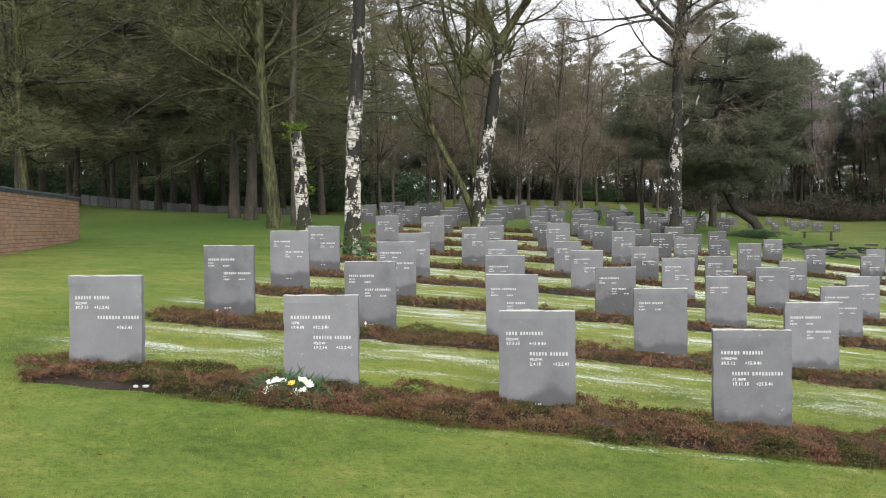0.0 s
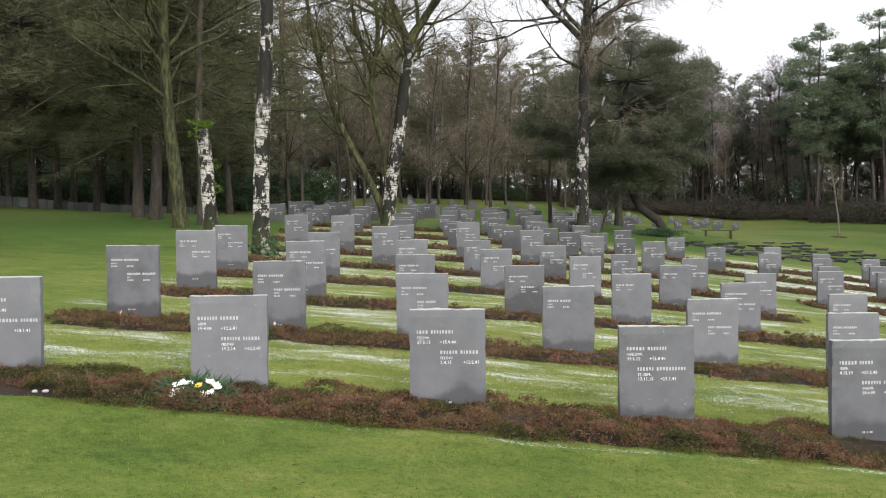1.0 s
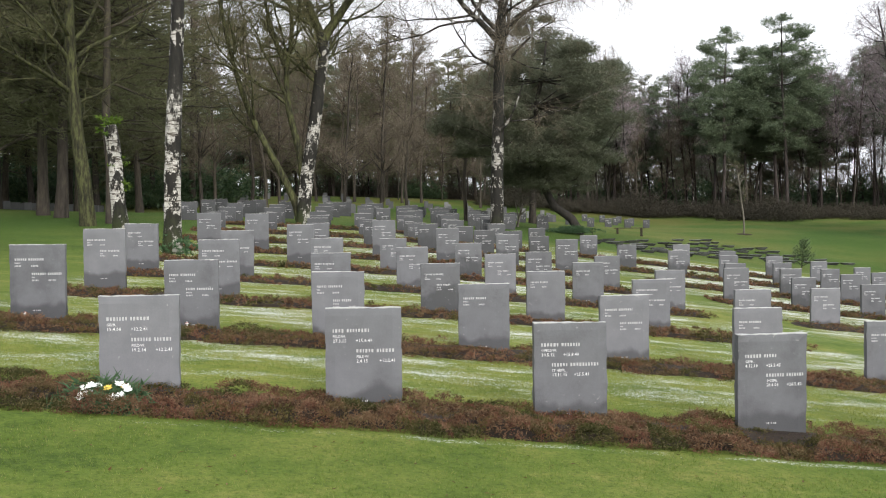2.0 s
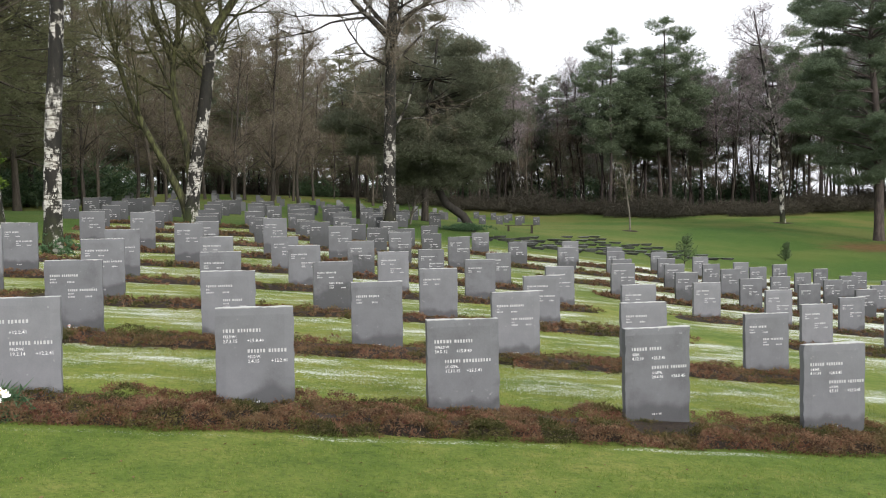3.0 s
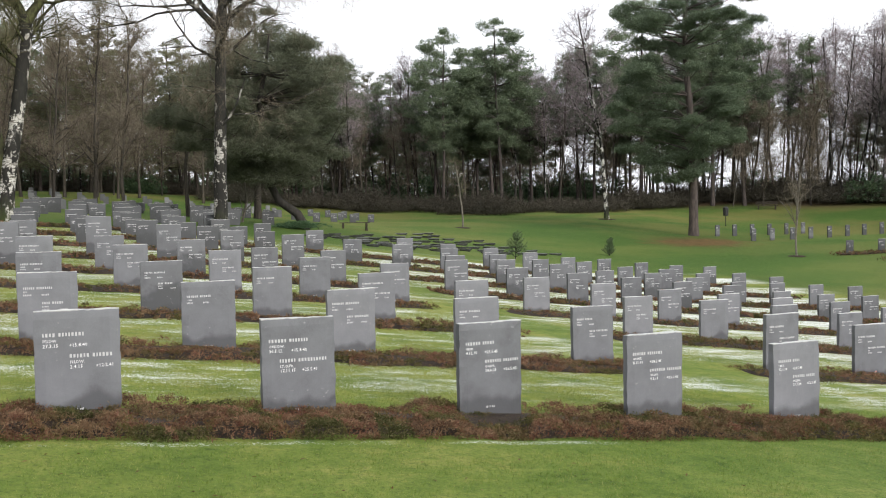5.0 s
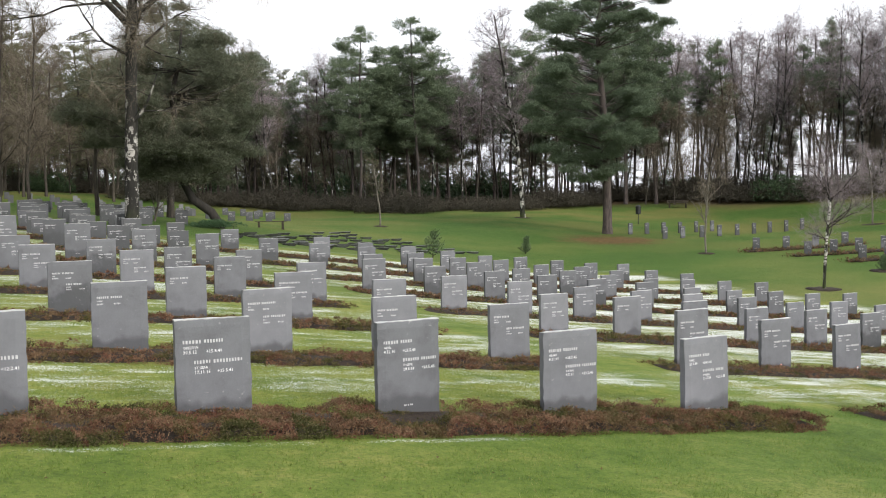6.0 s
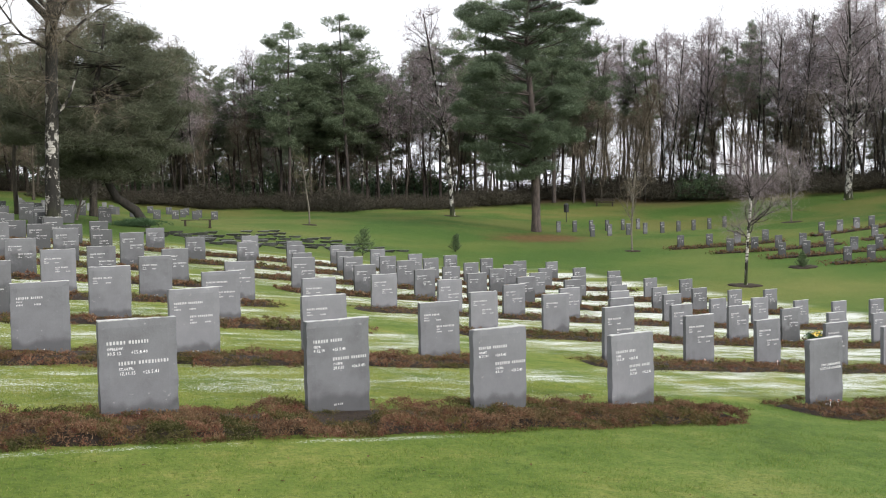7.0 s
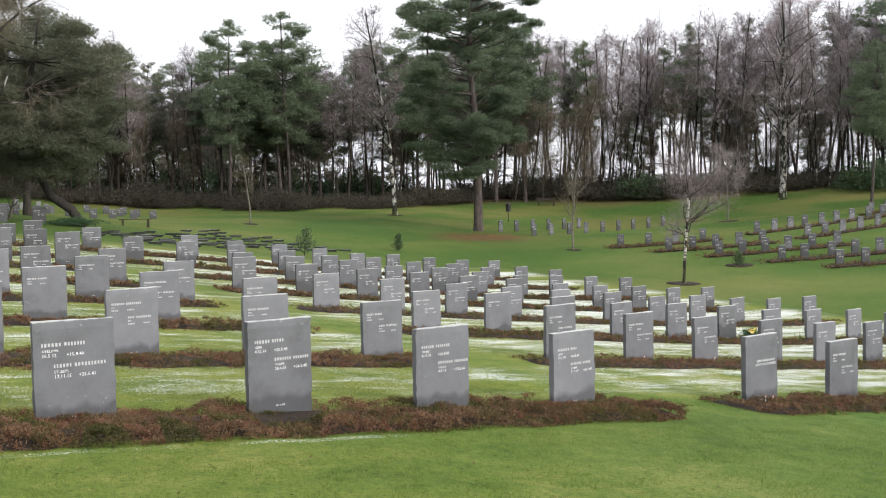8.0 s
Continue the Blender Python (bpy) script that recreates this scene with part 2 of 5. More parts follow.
LAWN, BLADES, STONE, STONE_DARK, STONE_OLD = make_lawn(), make_blades(), make_stone(), make_stone("dark_stained_stone", 0.85), make_stone("dark_topped_stone", 0.75, "top")
# darker copies of the stone for rows farther back
STONE_DULL = make_stone("dull_grey_stone", 0.34, "all")
STONE_BLACK = make_stone("near_black_stone", 0.96, "all")
LETTER_WORN = simple("worn_pale_lettering", (0.3, (0.38, 0.38, 0.38)), (0.7, (0.50, 0.50, 0.50)), scale=40, bump=0)
LETTER = simple("white_painted_lettering", (0.3, (0.58, 0.58, 0.58)), (0.7, (0.72, 0.72, 0.72)), scale=40, bump=0)
HEATHER = make_heather()
DEAD_LEAF = simple("dead_leaves", (0.0, (0.05, 0.03, 0.015)), (0.6, (0.14, 0.08, 0.035)), (1.0, (0.26, 0.16, 0.08)), scale=9, by_island=0.7, bump=0)
NEEDLE_GREY = simple("grey_green_needles", (0.0, (0.0713, 0.0782, 0.0506)), (0.45, (0.1127, 0.1242, 0.0805)), (0.75, (0.1472, 0.1587, 0.1035)), (1.0, (0.184, 0.1909, 0.1288)), scale=0.6, by_island=0.4, bump=0, rough=0.6, thin=0.5)
SOIL = simple("damp_peaty_soil", (0.3, (0.0140, 0.0095, 0.0065)), (0.7, (0.0420, 0.0275, 0.0170)), scale=9, bump=0.8)
BARK_DARK = simple("dark_fissured_bark", (0.3, (0.021, 0.018, 0.015)), (0.55, (0.054, 0.045, 0.036)), (0.8, (0.099, 0.0855, 0.0615)), scale=1.0, stretch=(7, 7, 1.4), bump=0.8, by_object=0.25)
BARK_MOSS = simple("mossy_green_bark", (0.34, (0.012, 0.011, 0.007)), (0.48, (0.038, 0.038, 0.017)), (0.62, (0.085, 0.09, 0.034)), scale=1.0, stretch=(9, 9, 2.2), bump=1.0)
BARK_PINE = simple("scots_pine_bark", (0.3, (0.026, 0.0208, 0.0195)), (0.5, (0.0598, 0.0481, 0.0429)), (0.7, (0.1014, 0.0806, 0.0702)), scale=1.0, stretch=(6, 6, 1.5), bump=0.8, by_object=0.2)
BARK_PALE = simple("pale_grey_bark", (0.3, (0.075, 0.066, 0.052)), (0.7, (0.19, 0.17, 0.14)), scale=1.2, stretch=(3, 3, 6), bump=0.5)
BARK_BLACK = simple("wet_black_bark", (0.3, (0.013, 0.0117, 0.0104)), (0.7, (0.0442, 0.039, 0.0325)), scale=1.0, stretch=(6, 6, 1.5), bump=0.8)
BIRCH_WHITE = make_birch("white_birch_bark", 9.0)
BIRCH_A, BIRCH_B, BIRCH_C = make_birch("birch_bark_black_and_white", 3.6), make_birch("birch_bark_old", 3.0), make_birch("birch_bark_dark", -3.5)
TWIG = simple("brown_twigs", (0.0, (0.0975, 0.0775, 0.055)), (0.5, (0.155, 0.1275, 0.0925)), (1.0, (0.2188, 0.1825, 0.135)), scale=0.5, by_island=0.4, bump=0, by_object=0.3)
TWIG_PURPLE = simple("purple_brown_twigs", (0.0, (0.185, 0.150, 0.156)), (0.5, (0.270, 0.224, 0.232)), (1.0, (0.345, 0.300, 0.308)), scale=0.3, by_island=0.4, bump=0, by_object=0.5)
TWIG_GREEN = simple("lichened_green_twigs", (0.0, (0.05625, 0.0525, 0.0275)), (0.5, (0.1125, 0.1063, 0.0525)), (1.0, (0.175, 0.1688, 0.0875)), scale=0.5, by_island=0.4, bump=0)
NEEDLE = simple("dark_pine_needles", (0.0, (0.07122, 0.09457, 0.06215)), (0.45, (0.1269, 0.1658, 0.101)), (0.75, (0.1748, 0.2137, 0.1295)), (1.0, (0.2331, 0.2654, 0.1618)), scale=0.6, by_island=0.4, bump=0, by_object=0.35, rough=0.6, thin=0.5)
NEEDLE_OLIVE = simple("olive_conifer_needles", (0.0, (0.0784, 0.08624, 0.0448)), (0.45, (0.1299, 0.1366, 0.07168)), (0.75, (0.168, 0.1658, 0.09184)), (1.0, (0.2038, 0.1848, 0.1098)), scale=0.35, by_island=0.4, bump=0, by_object=0.35, thin=0.5)
LEAF_DARK = simple("dark_evergreen_leaves", (0.0, (0.02176, 0.04352, 0.02176)), (0.5, (0.0544, 0.0952, 0.04352)), (1.0, (0.136, 0.1768, 0.0816)), scale=0.8, by_island=0.6, bump=0, rough=0.5, thin=0.4)
BRUSH = simple("brown_undergrowth", (0.0, (0.039, 0.036, 0.027)), (0.5, (0.072, 0.0645, 0.048)), (1.0, (0.114, 0.099, 0.069)), scale=0.4, by_island=0.5, bump=0, thin=0.4)
LEAF_YOUNG = simple("young_pine_needles", (0.0, (0.08, 0.125, 0.06)), (0.5, (0.14, 0.20, 0.095)), (1.0, (0.21, 0.265, 0.145)), scale=2, by_island=0.5, bump=0, thin=0.45)
IVY = simple("ivy_and_moss", (0.0, (0.03, 0.06, 0.01)), (0.5, (0.09, 0.15, 0.02)), (1.0, (0.18, 0.26, 0.04)), scale=2, by_island=0.6, bump=0, thin=0.4)
BRICK = simple("buff_orange_brick", (0.2, (0.2074, 0.1181, 0.07639)), (0.5, (0.2843, 0.1755, 0.1163)), (0.8, (0.3381, 0.2256, 0.1561)), scale=5, by_object=0.35, bump=0.08)
BRICK_FAR = simple("buff_orange_brickwork", (0.2, (0.2074, 0.1181, 0.07639)), (0.5, (0.2843, 0.1755, 0.1163)), (0.8, (0.3381, 0.2256, 0.1561)), scale=5, by_island=0.35, bump=0.08)
MORTAR = simple("buff_mortar", (0.3, (0.089, 0.0588, 0.04292)), (0.7, (0.1176, 0.08425, 0.06199)), scale=12, bump=0)
COPING = simple("blue_grey_coping", (0.3, (0.05, 0.06, 0.075)), (0.7, (0.11, 0.125, 0.15)), scale=4, bump=0.2, rough=0.5)
SLAB = simple("dark_weathered_slab", (0.3, (0.02232, 0.02294, 0.02232)), (0.5, (0.04836, 0.0496, 0.04774)), (0.75, (0.1054, 0.1079, 0.1029)), scale=3, by_object=0.3, bump=0.3, rough=0.4, spec=0.5)
WOOD = simple("weathered_bench_wood", (0.3, (0.0245, 0.0196, 0.014)), (0.7, (0.0595, 0.0476, 0.035)), scale=2, stretch=(1, 8, 8), bump=0.4)
IRON = simple("black_painted_iron", (0.3, (0.012, 0.012, 0.012)), (0.7, (0.03, 0.03, 0.03)), scale=8, rough=0.5, bump=0.1)
PETAL_WHITE = simple("white_petals", (0.2, (0.70, 0.70, 0.66)), (0.8, (0.88, 0.88, 0.85)), scale=20, bump=0)
PETAL_YELLOW = simple("yellow_petals", (0.2, (0.62, 0.42, 0.05)), (0.8, (0.75, 0.60, 0.16)), scale=20, bump=0)
PETAL_RED = simple("red_petals", (0.2, (0.55, 0.06, 0.03)), (0.8, (0.70, 0.13, 0.06)), scale=20, bump=0)
LEAF_WREATH = simple("wreath_greenery", (0.0, (0.03, 0.065, 0.03)), (0.5, (0.07, 0.13, 0.06)), (1.0, (0.14, 0.21, 0.12)), scale=8, by_island=0.6, bump=0, thin=0.4)

# ---- mesh helpers ----
def mesh_of(name, verts, faces, mat, smooth=False):
    """A mesh from arrays; faces all have the same number of corners."""
    verts, faces = np.asarray(verts, dtype=np.float32).reshape(-1, 3), np.asarray(faces, dtype=np.int32)
    me = bpy.data.meshes.new(name)
    k, n = faces.shape[1], len(faces)
    me.vertices.add(len(verts)), me.loops.add(k * n), me.polygons.add(n)
    me.vertices.foreach_set("co", verts.ravel())
    me.loops.foreach_set("vertex_index", faces.ravel())
    me.polygons.foreach_set("loop_start", np.arange(0, k * n, k, dtype=np.int32))
    me.polygons.foreach_set("loop_total", np.full(n, k, dtype=np.int32))
    me.polygons.foreach_set("use_smooth", np.full(n, bool(smooth)))
    me.update(calc_edges=True)
    me.materials.append(mat)
    return me


def part(name, me, parent=None, label="", at=None):
    ob = new(name, me)
    if parent is not None:
        ob.parent = parent
    if at is not None:
        ob.matrix_basis = at
    return tagged(ob, label)


def from_bm(name, bm, mat, smooth=False):
    me = bpy.data.meshes.new(name)
    bmesh.ops.recalc_face_normals(bm, faces=bm.faces)
    bm.to_mesh(me), bm.free()
    if smooth:
        for p in me.polygons:
            p.use_smooth = True
    me.materials.append(mat)
    return me


def box_bm(sx, sy, sz, at=(0, 0, 0), bevel=0.0, bm=None):
    """A box of that size, resting on the height of at, with bevelled edges."""
    bm = bm or bmesh.new()
    made = bmesh.ops.create_cube(bm, size=1)["verts"]
    bmesh.ops.scale(bm, vec=(sx, sy, sz), verts=made)
    bmesh.ops.translate(bm, vec=(at[0], at[1], at[2] + sz / 2), verts=made)
    if bevel:
        edges = list({e for v in made for e in v.link_edges})
        bmesh.ops.bevel(bm, geom=edges, offset=bevel, segments=2, affect="EDGES")
    return bm


def merged(chunks):
    """Joins (verts, faces) pairs."""
    vs, fs, n = [], [], 0
    for v, f in chunks:
        vs.append(v), fs.append(f + n)
        n += len(v)
    return np.concatenate(vs), np.concatenate(fs)


def tube(points, radii, sides, lumpy=0.0, rng=None):
    """A tapered tube along points, as quads."""
    points, radii = np.asarray(points, float), np.asarray(radii, float)
    d = np.gradient(points, axis=0)
    d /= np.linalg.norm(d, axis=1)[:, None] + 1e-9
    ref = np.where(np.abs(d[:, 2:3]) > 0.9, np.array([[1.0, 0, 0]]), np.array([[0, 0, 1.0]]))
    a = np.cross(d, ref)
    a /= np.linalg.norm(a, axis=1)[:, None] + 1e-9
    b = np.cross(d, a)
    ang = np.arange(sides) * 2 * np.pi / sides
    r = radii[:, None] * (1 + (rng.uniform(-lumpy, lumpy, (len(points), sides)) if lumpy else 0))
    v = points[:, None] + r[..., None] * (a[:, None] * np.cos(ang)[None, :, None] + b[:, None] * np.sin(ang)[None, :, None])
    i, j = np.meshgrid(np.arange(len(points) - 1), np.arange(sides), indexing="ij")
    k = (j + 1) % sides
    f = np.stack([i * sides + j, i * sides + k, (i + 1) * sides + k, (i + 1) * sides + j], -1).reshape(-1, 4)
    return v.reshape(-1, 3), f


def unit(v):
    return v / (np.linalg.norm(v, axis=-1, keepdims=True) + 1e-9)


def tufts(centres, count, size, rng, length=0.4, width=0.08, flat=0.6, up=0.15):
    """Tufts of pointed leaves or needles round centres, as triangles."""
    c = np.repeat(np.asarray(centres, float), count, axis=0)
    m = len(c)
    d = rng.normal(size=(m, 3)) * (1, 1, flat)
    d[:, 2] += up
    d = unit(d)
    start = c + rng.normal(size=(m, 3)) * size * (0.5, 0.5, 0.35)
    side = unit(np.cross(d, rng.normal(size=(m, 3))))
    ln = length * rng.uniform(0.6, 1.3, (m, 1))
    w = width * rng.uniform(0.6, 1.3, (m, 1))
    v = np.stack([start - side * w / 2, start + side * w / 2, start + d * ln], 1).reshape(-1, 3)
    return v, np.arange(3 * m).reshape(-1, 3)


# ---- the lie of the land ----
HILLS = [  # swellings of the ground on a 20 m raster, row by row from the camera to the woods
    0.14, 0.06, -0.12, -0.39, -1.65, -1.31, -0.31, -0.04, 0.0,
    0.4, 1.0, 0.36, -0.47, -0.88, -1.35, -0.41, -0.11, 0.14,
    0.27, -1.19, 0.4, 0.0, -1.28, -0.46, 1.31, -0.02, 0.78,
    0.94, 1.21, 0.67, 0.88, -0.7, -0.92, -0.95, 1.07, 1.34,
    2.22, 1.07, -0.1, 0.8, 0.08, 1.31, -1.06, 1.09, 0.96,
    2.6, 0.38, 0.49, 1.17, -0.95, 0.2, 0.98, 1.4, 0.65,
    0.68, 1.08, 1.89, 1.56, 2.06, 0.54, 0.5, 0.64, 0.19,
    -0.09, 0.57, 0.66, 0.47, 0.93, 0.28, -0.01, 0.03, 0.01]


def ground(x, y):
    x, y = np.asarray(x, float), np.asarray(y, float)
    z = np.full(x.shape, EYE - 1.21)
    for i, h in enumerate(HILLS):
        z = z + h * np.exp(-((x - (-50 + 20 * (i % 9))) ** 2 + (y - (-10 + 20 * (i // 9))) ** 2) / 450.0)
    return z


def gz(x, y):
    return float(ground(x, y))


def polar(az, r):
    """Place at that bearing (degrees clockwise from the first view) and distance from the camera."""
    a = radians(az)
    return r * math.sin(a), r * math.cos(a)


TH = radians(ROW_TURN)
CT, ST = math.cos(TH), math.sin(TH)


def plot(u, v):
    """Ground place of row coordinates: u along the rows, v across them."""
    return u * CT - v * ST, u * ST + v * CT


radii = np.concatenate([[0.0], np.linspace(1, 16, 46), np.geomspace(16.6, 140, 70), np.geomspace(150, 2500, 16)])
ang = np.linspace(0, 2 * np.pi, 181)[:-1]
rr, aa = np.meshgrid(radii[1:], ang, indexing="ij")
gx, gy = rr * np.sin(aa), rr * np.cos(aa)
bump = np.random.default_rng(4).normal(size=gx.shape) * np.where(rr < 60, 0.006, 0.03) * np.minimum(1, np.maximum(rr - 3, 0) / 5)
gv = np.stack([gx, gy, ground(gx, gy) + bump], -1).reshape(-1, 3)
gv = np.concatenate([gv, [[0, 0, gz(0, 0)]]])
i, j = np.meshgrid(np.arange(len(radii) - 2), np.arange(180), indexing="ij")
k = (j + 1) % 180
gf = np.stack([i * 180 + j, (i + 1) * 180 + j, (i + 1) * 180 + k, i * 180 + k], -1).reshape(-1, 4)
lawn = new("ground", mesh_of("ground", gv, gf, LAWN, True))
cap = bmesh.new()
cap.from_mesh(lawn.data)
cap.verts.ensure_lookup_table()
for q in range(180):
    cap.faces.new((cap.verts[len(gv) - 1], cap.verts[q], cap.verts[(q + 1) % 180]))
bmesh.ops.recalc_face_normals(cap, faces=cap.faces)
cap.to_mesh(lawn.data), cap.free()
tagged(lawn, "green winter lawn with mossy yellow strips and thin frost", "lawn", kind="structure")

# short grass blades on the nearest lawn
rng = np.random.default_rng(11)
n = 240000
az, r = np.radians(rng.uniform(-29, 72, n)), np.sqrt(rng.uniform(5.2 ** 2, 13.5 ** 2, n))
bx, by = r * np.sin(az), r * np.cos(az)
base = np.stack([bx, by, ground(bx, by) - 0.004], -1)
lean_dir = rng.normal(size=(n, 3)) * (0.55, 0.55, 0) + (0, 0, 1)
side = unit(np.cross(lean_dir, rng.normal(size=(n, 3))))
tall = rng.uniform(0.009, 0.032, (n, 1))
bv = np.stack([base - side * 0.003, base + side * 0.003, base + unit(lean_dir) * tall], 1).reshape(-1, 3)
grass = new("grass", mesh_of("grass", bv, np.arange(3 * n).reshape(-1, 3), BLADES))
tagged(grass, "short damp green grass blades on the lawn", "grass", kind="stuff")

# a few fallen leaves
n = 140
az, r = np.radians(rng.uniform(-26, 66, n)), np.sqrt(rng.uniform(5.2 ** 2, 8.2 ** 2, n))
lx, ly = r * np.sin(az), r * np.cos(az)
leaf_at = np.stack([lx, ly, ground(lx, ly) + 0.012], -1)
long_ = unit(rng.normal(size=(n, 3)) * (1, 1, 0.25)) * rng.uniform(0.012, 0.028, (n, 1))
wide_ = unit(np.cross(long_, (0.1, 0.2, 1.0))) * rng.uniform(0.006, 0.013, (n, 1))
lv = np.stack([leaf_at - long_, leaf_at - wide_ + (0, 0, 0.006), leaf_at + long_, leaf_at + wide_ + (0, 0, 0.004)], 1).reshape(-1, 3)
tagged(new("fallen_leaves", mesh_of("fallen_leaves", lv, np.arange(4 * n).reshape(-1, 4), DEAD_LEAF)), "scattered brown dead leaves on the lawn", "leaves", kind="stuff")

# ---- headstones ----
STONE_W, STONE_D, STONE_H = 0.67, 0.095, 0.9


def slab_mesh(seed, mat=None, nx=9, nz=15):
    """A sawn stone with hewn, slightly chipped edges, sunk 0.4 m into the earth."""
    rng = np.random.default_rng(seed)
    bm = bmesh.new()
    xs = np.linspace(-STONE_W / 2, STONE_W / 2, nx)
    zs = np.concatenate([[-0.4], np.linspace(0.0, STONE_H, nz - 1)])
    crown = rng.uniform(-0.006, 0.006)
    grid = {}
    for s, yy in ((0, -STONE_D / 2), (1, STONE_D / 2)):
        for a_, x in enumerate(xs):
            for b_, z in enumerate(zs):
                edge = a_ in (0, nx - 1) or b_ == nz - 1
                dx = rng.uniform(-0.007, 0.004) * np.sign(-x) * -1 if a_ in (0, nx - 1) else 0
                dz = (rng.uniform(-0.006, 0.003) + crown * x / STONE_W) if b_ == nz - 1 else 0
                dy = rng.uniform(0.002, 0.012) * (1 if s == 0 else -1) if edge else rng.uniform(-0.0008, 0.0008)
                grid[s, a_, b_] = bm.verts.new((x + dx, yy + dy, z + dz))
    for s in (0, 1):
        for a_ in range(nx - 1):
            for b_ in range(nz - 1):
                bm.faces.new((grid[s, a_, b_], grid[s, a_ + 1, b_], grid[s, a_ + 1, b_ + 1], grid[s, a_, b_ + 1]))
    for b_ in range(nz - 1):
        for a_ in (0, nx - 1):
            bm.faces.new((grid[0, a_, b_], grid[1, a_, b_], grid[1, a_, b_ + 1], grid[0, a_, b_ + 1]))
    for a_ in range(nx - 1):
        for b_ in (0, nz - 1):
            bm.faces.new((grid[0, a_, b_], grid[1, a_, b_], grid[1, a_ + 1, b_], grid[0, a_ + 1, b_]))
    return from_bm("headstone", bm, mat or STONE)


def bars(words, left, top, cap, rng):
    """A line of unreadable lettering as plain small bars, word by word."""
    quads, x = [], left
    for letters in words:
        for _ in range(letters):
            w = cap * rng.uniform(0.32, 0.58)
            quads.append((x, top - cap * rng.uniform(0.82, 0.95), x + w, top))
            x += w + cap * 0.34
        x += cap * 0.55
    return quads


def quads_mesh(name, quads, mat=None):
    v, f = [], []
    for x0, z0, x1, z1 in quads:
        for yy in (-0.0015, 0.003):
            v += [(x0, yy, z0), (x1, yy, z0), (x1, yy, z1), (x0, yy, z1)]
        b = len(v) - 8
        f += [(b, b + 1, b + 2, b + 3), (b + 1, b + 5, b + 6, b + 2), (b + 4, b, b + 3, b + 7), (b + 3, b + 2, b + 6, b + 7), (b + 4, b + 5, b + 1, b)]
    return mesh_of(name, v, f, mat or LETTER_WORN)


FACE = -STONE_D / 2 - 0.0005


def text_mesh(lines):
    """Raised lettering: (text, left, top, height) lines in one mesh."""
    chunks = []
    for body, left, top, size in lines:
        cu = bpy.data.curves.new("lettering", "FONT")
        cu.body, cu.size, cu.extrude, cu.resolution_u, cu.offset = body, size * 1.38, 0.0012, 1, 0.0001
        ob = bpy.data.objects.new("lettering", cu)
        scene.collection.objects.link(ob)
        bpy.context.view_layer.update()
        me = bpy.data.meshes.new_from_object(ob.evaluated_get(bpy.context.evaluated_depsgraph_get()))
        me.transform(pose(left, 0, top - size, 90, 0, 0))
        bpy.data.objects.remove(ob)
        chunks.append(me)
    bm = bmesh.new()
    for me in chunks:
        bm.from_mesh(me)
    return from_bm("inscription", bm, LETTER)


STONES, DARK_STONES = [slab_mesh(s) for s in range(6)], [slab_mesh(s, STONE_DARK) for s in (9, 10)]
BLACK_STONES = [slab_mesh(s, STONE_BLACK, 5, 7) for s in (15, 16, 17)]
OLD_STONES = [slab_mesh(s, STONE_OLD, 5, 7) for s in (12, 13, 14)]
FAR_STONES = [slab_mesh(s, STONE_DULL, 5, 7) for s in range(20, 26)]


def inscription_meshes(seed, two=True):
    rng = np.random.default_rng(seed)
    out = []
    w = STONE_W
    for left, top in ((-w / 2 + 0.065, STONE_H - 0.175), (-w / 2 + 0.27, STONE_H - 0.355))[: 2 if two else 1]:
        q = bars((int(rng.integers(4, 8)), int(rng.integers(5, 9))), left, top, 0.031, rng)
        q = [b for b in q if b[2] < w / 2 - 0.02]
        q += bars((int(rng.integers(3, 6)),), left, top - 0.05, 0.018, rng)
        q += bars((5,), left, top - 0.085, 0.022, rng) + bars((5,), left + 0.2, top - 0.085, 0.022, rng)
        out.append(quads_mesh("inscription", q))
    return out


WRITING = [inscription_meshes(100 + s, s != 3) for s in range(8)]
NUMBER = quads_mesh("plot_number", bars((2, 1, 2), -0.06, 0.085, 0.02, np.random.default_rng(3)))

# lettering that can be read on the nearest stones: (rank, born, died) of each person
READ = {0: (("FELDW.", "30.7.17", "+12.2.41"), ("", "", "+18.1.41")), 1: (("GEFR.", "19.4.08", "+12.2.41"), ("FELDW.", "19.2.14", "+12.2.41")),
        2: (("FELDW.", "27.3.15", "+15.8.40"), ("FELDW.", "2.4.15", "+12.2.41")), 3: (("OFELDW.", "30.5.12", "+15.8.40"), ("ST.GEFR.", "17.11.15", "+25.5.41")),
        4: (("GEFR.", "4.12.10", "+25.5.45"), ("OGEFR.", "28.6.03", "+26.5.45")), 5: (("OB.MT.", "8.11.91", "+28.5.45"), ("OKAN.", "4.5.11", "+23.2.45")),
        6: (("UFFZ.", "22.1.18", "+24.5.45"), ("OGEFR.", "21.7.24", "+22.2.45"))}
NAMES = {0: ((6, 6), (8, 8)), 1: ((7, 6), (7, 6)), 2: ((4, 8), (6, 6)), 3: ((6, 7), (6, 10)), 4: ((6, 5), (7, 9)), 5: ((6, 7), (7, 7)), 6: ((7, 4), (7, 5))}
count = {"stones": 0}


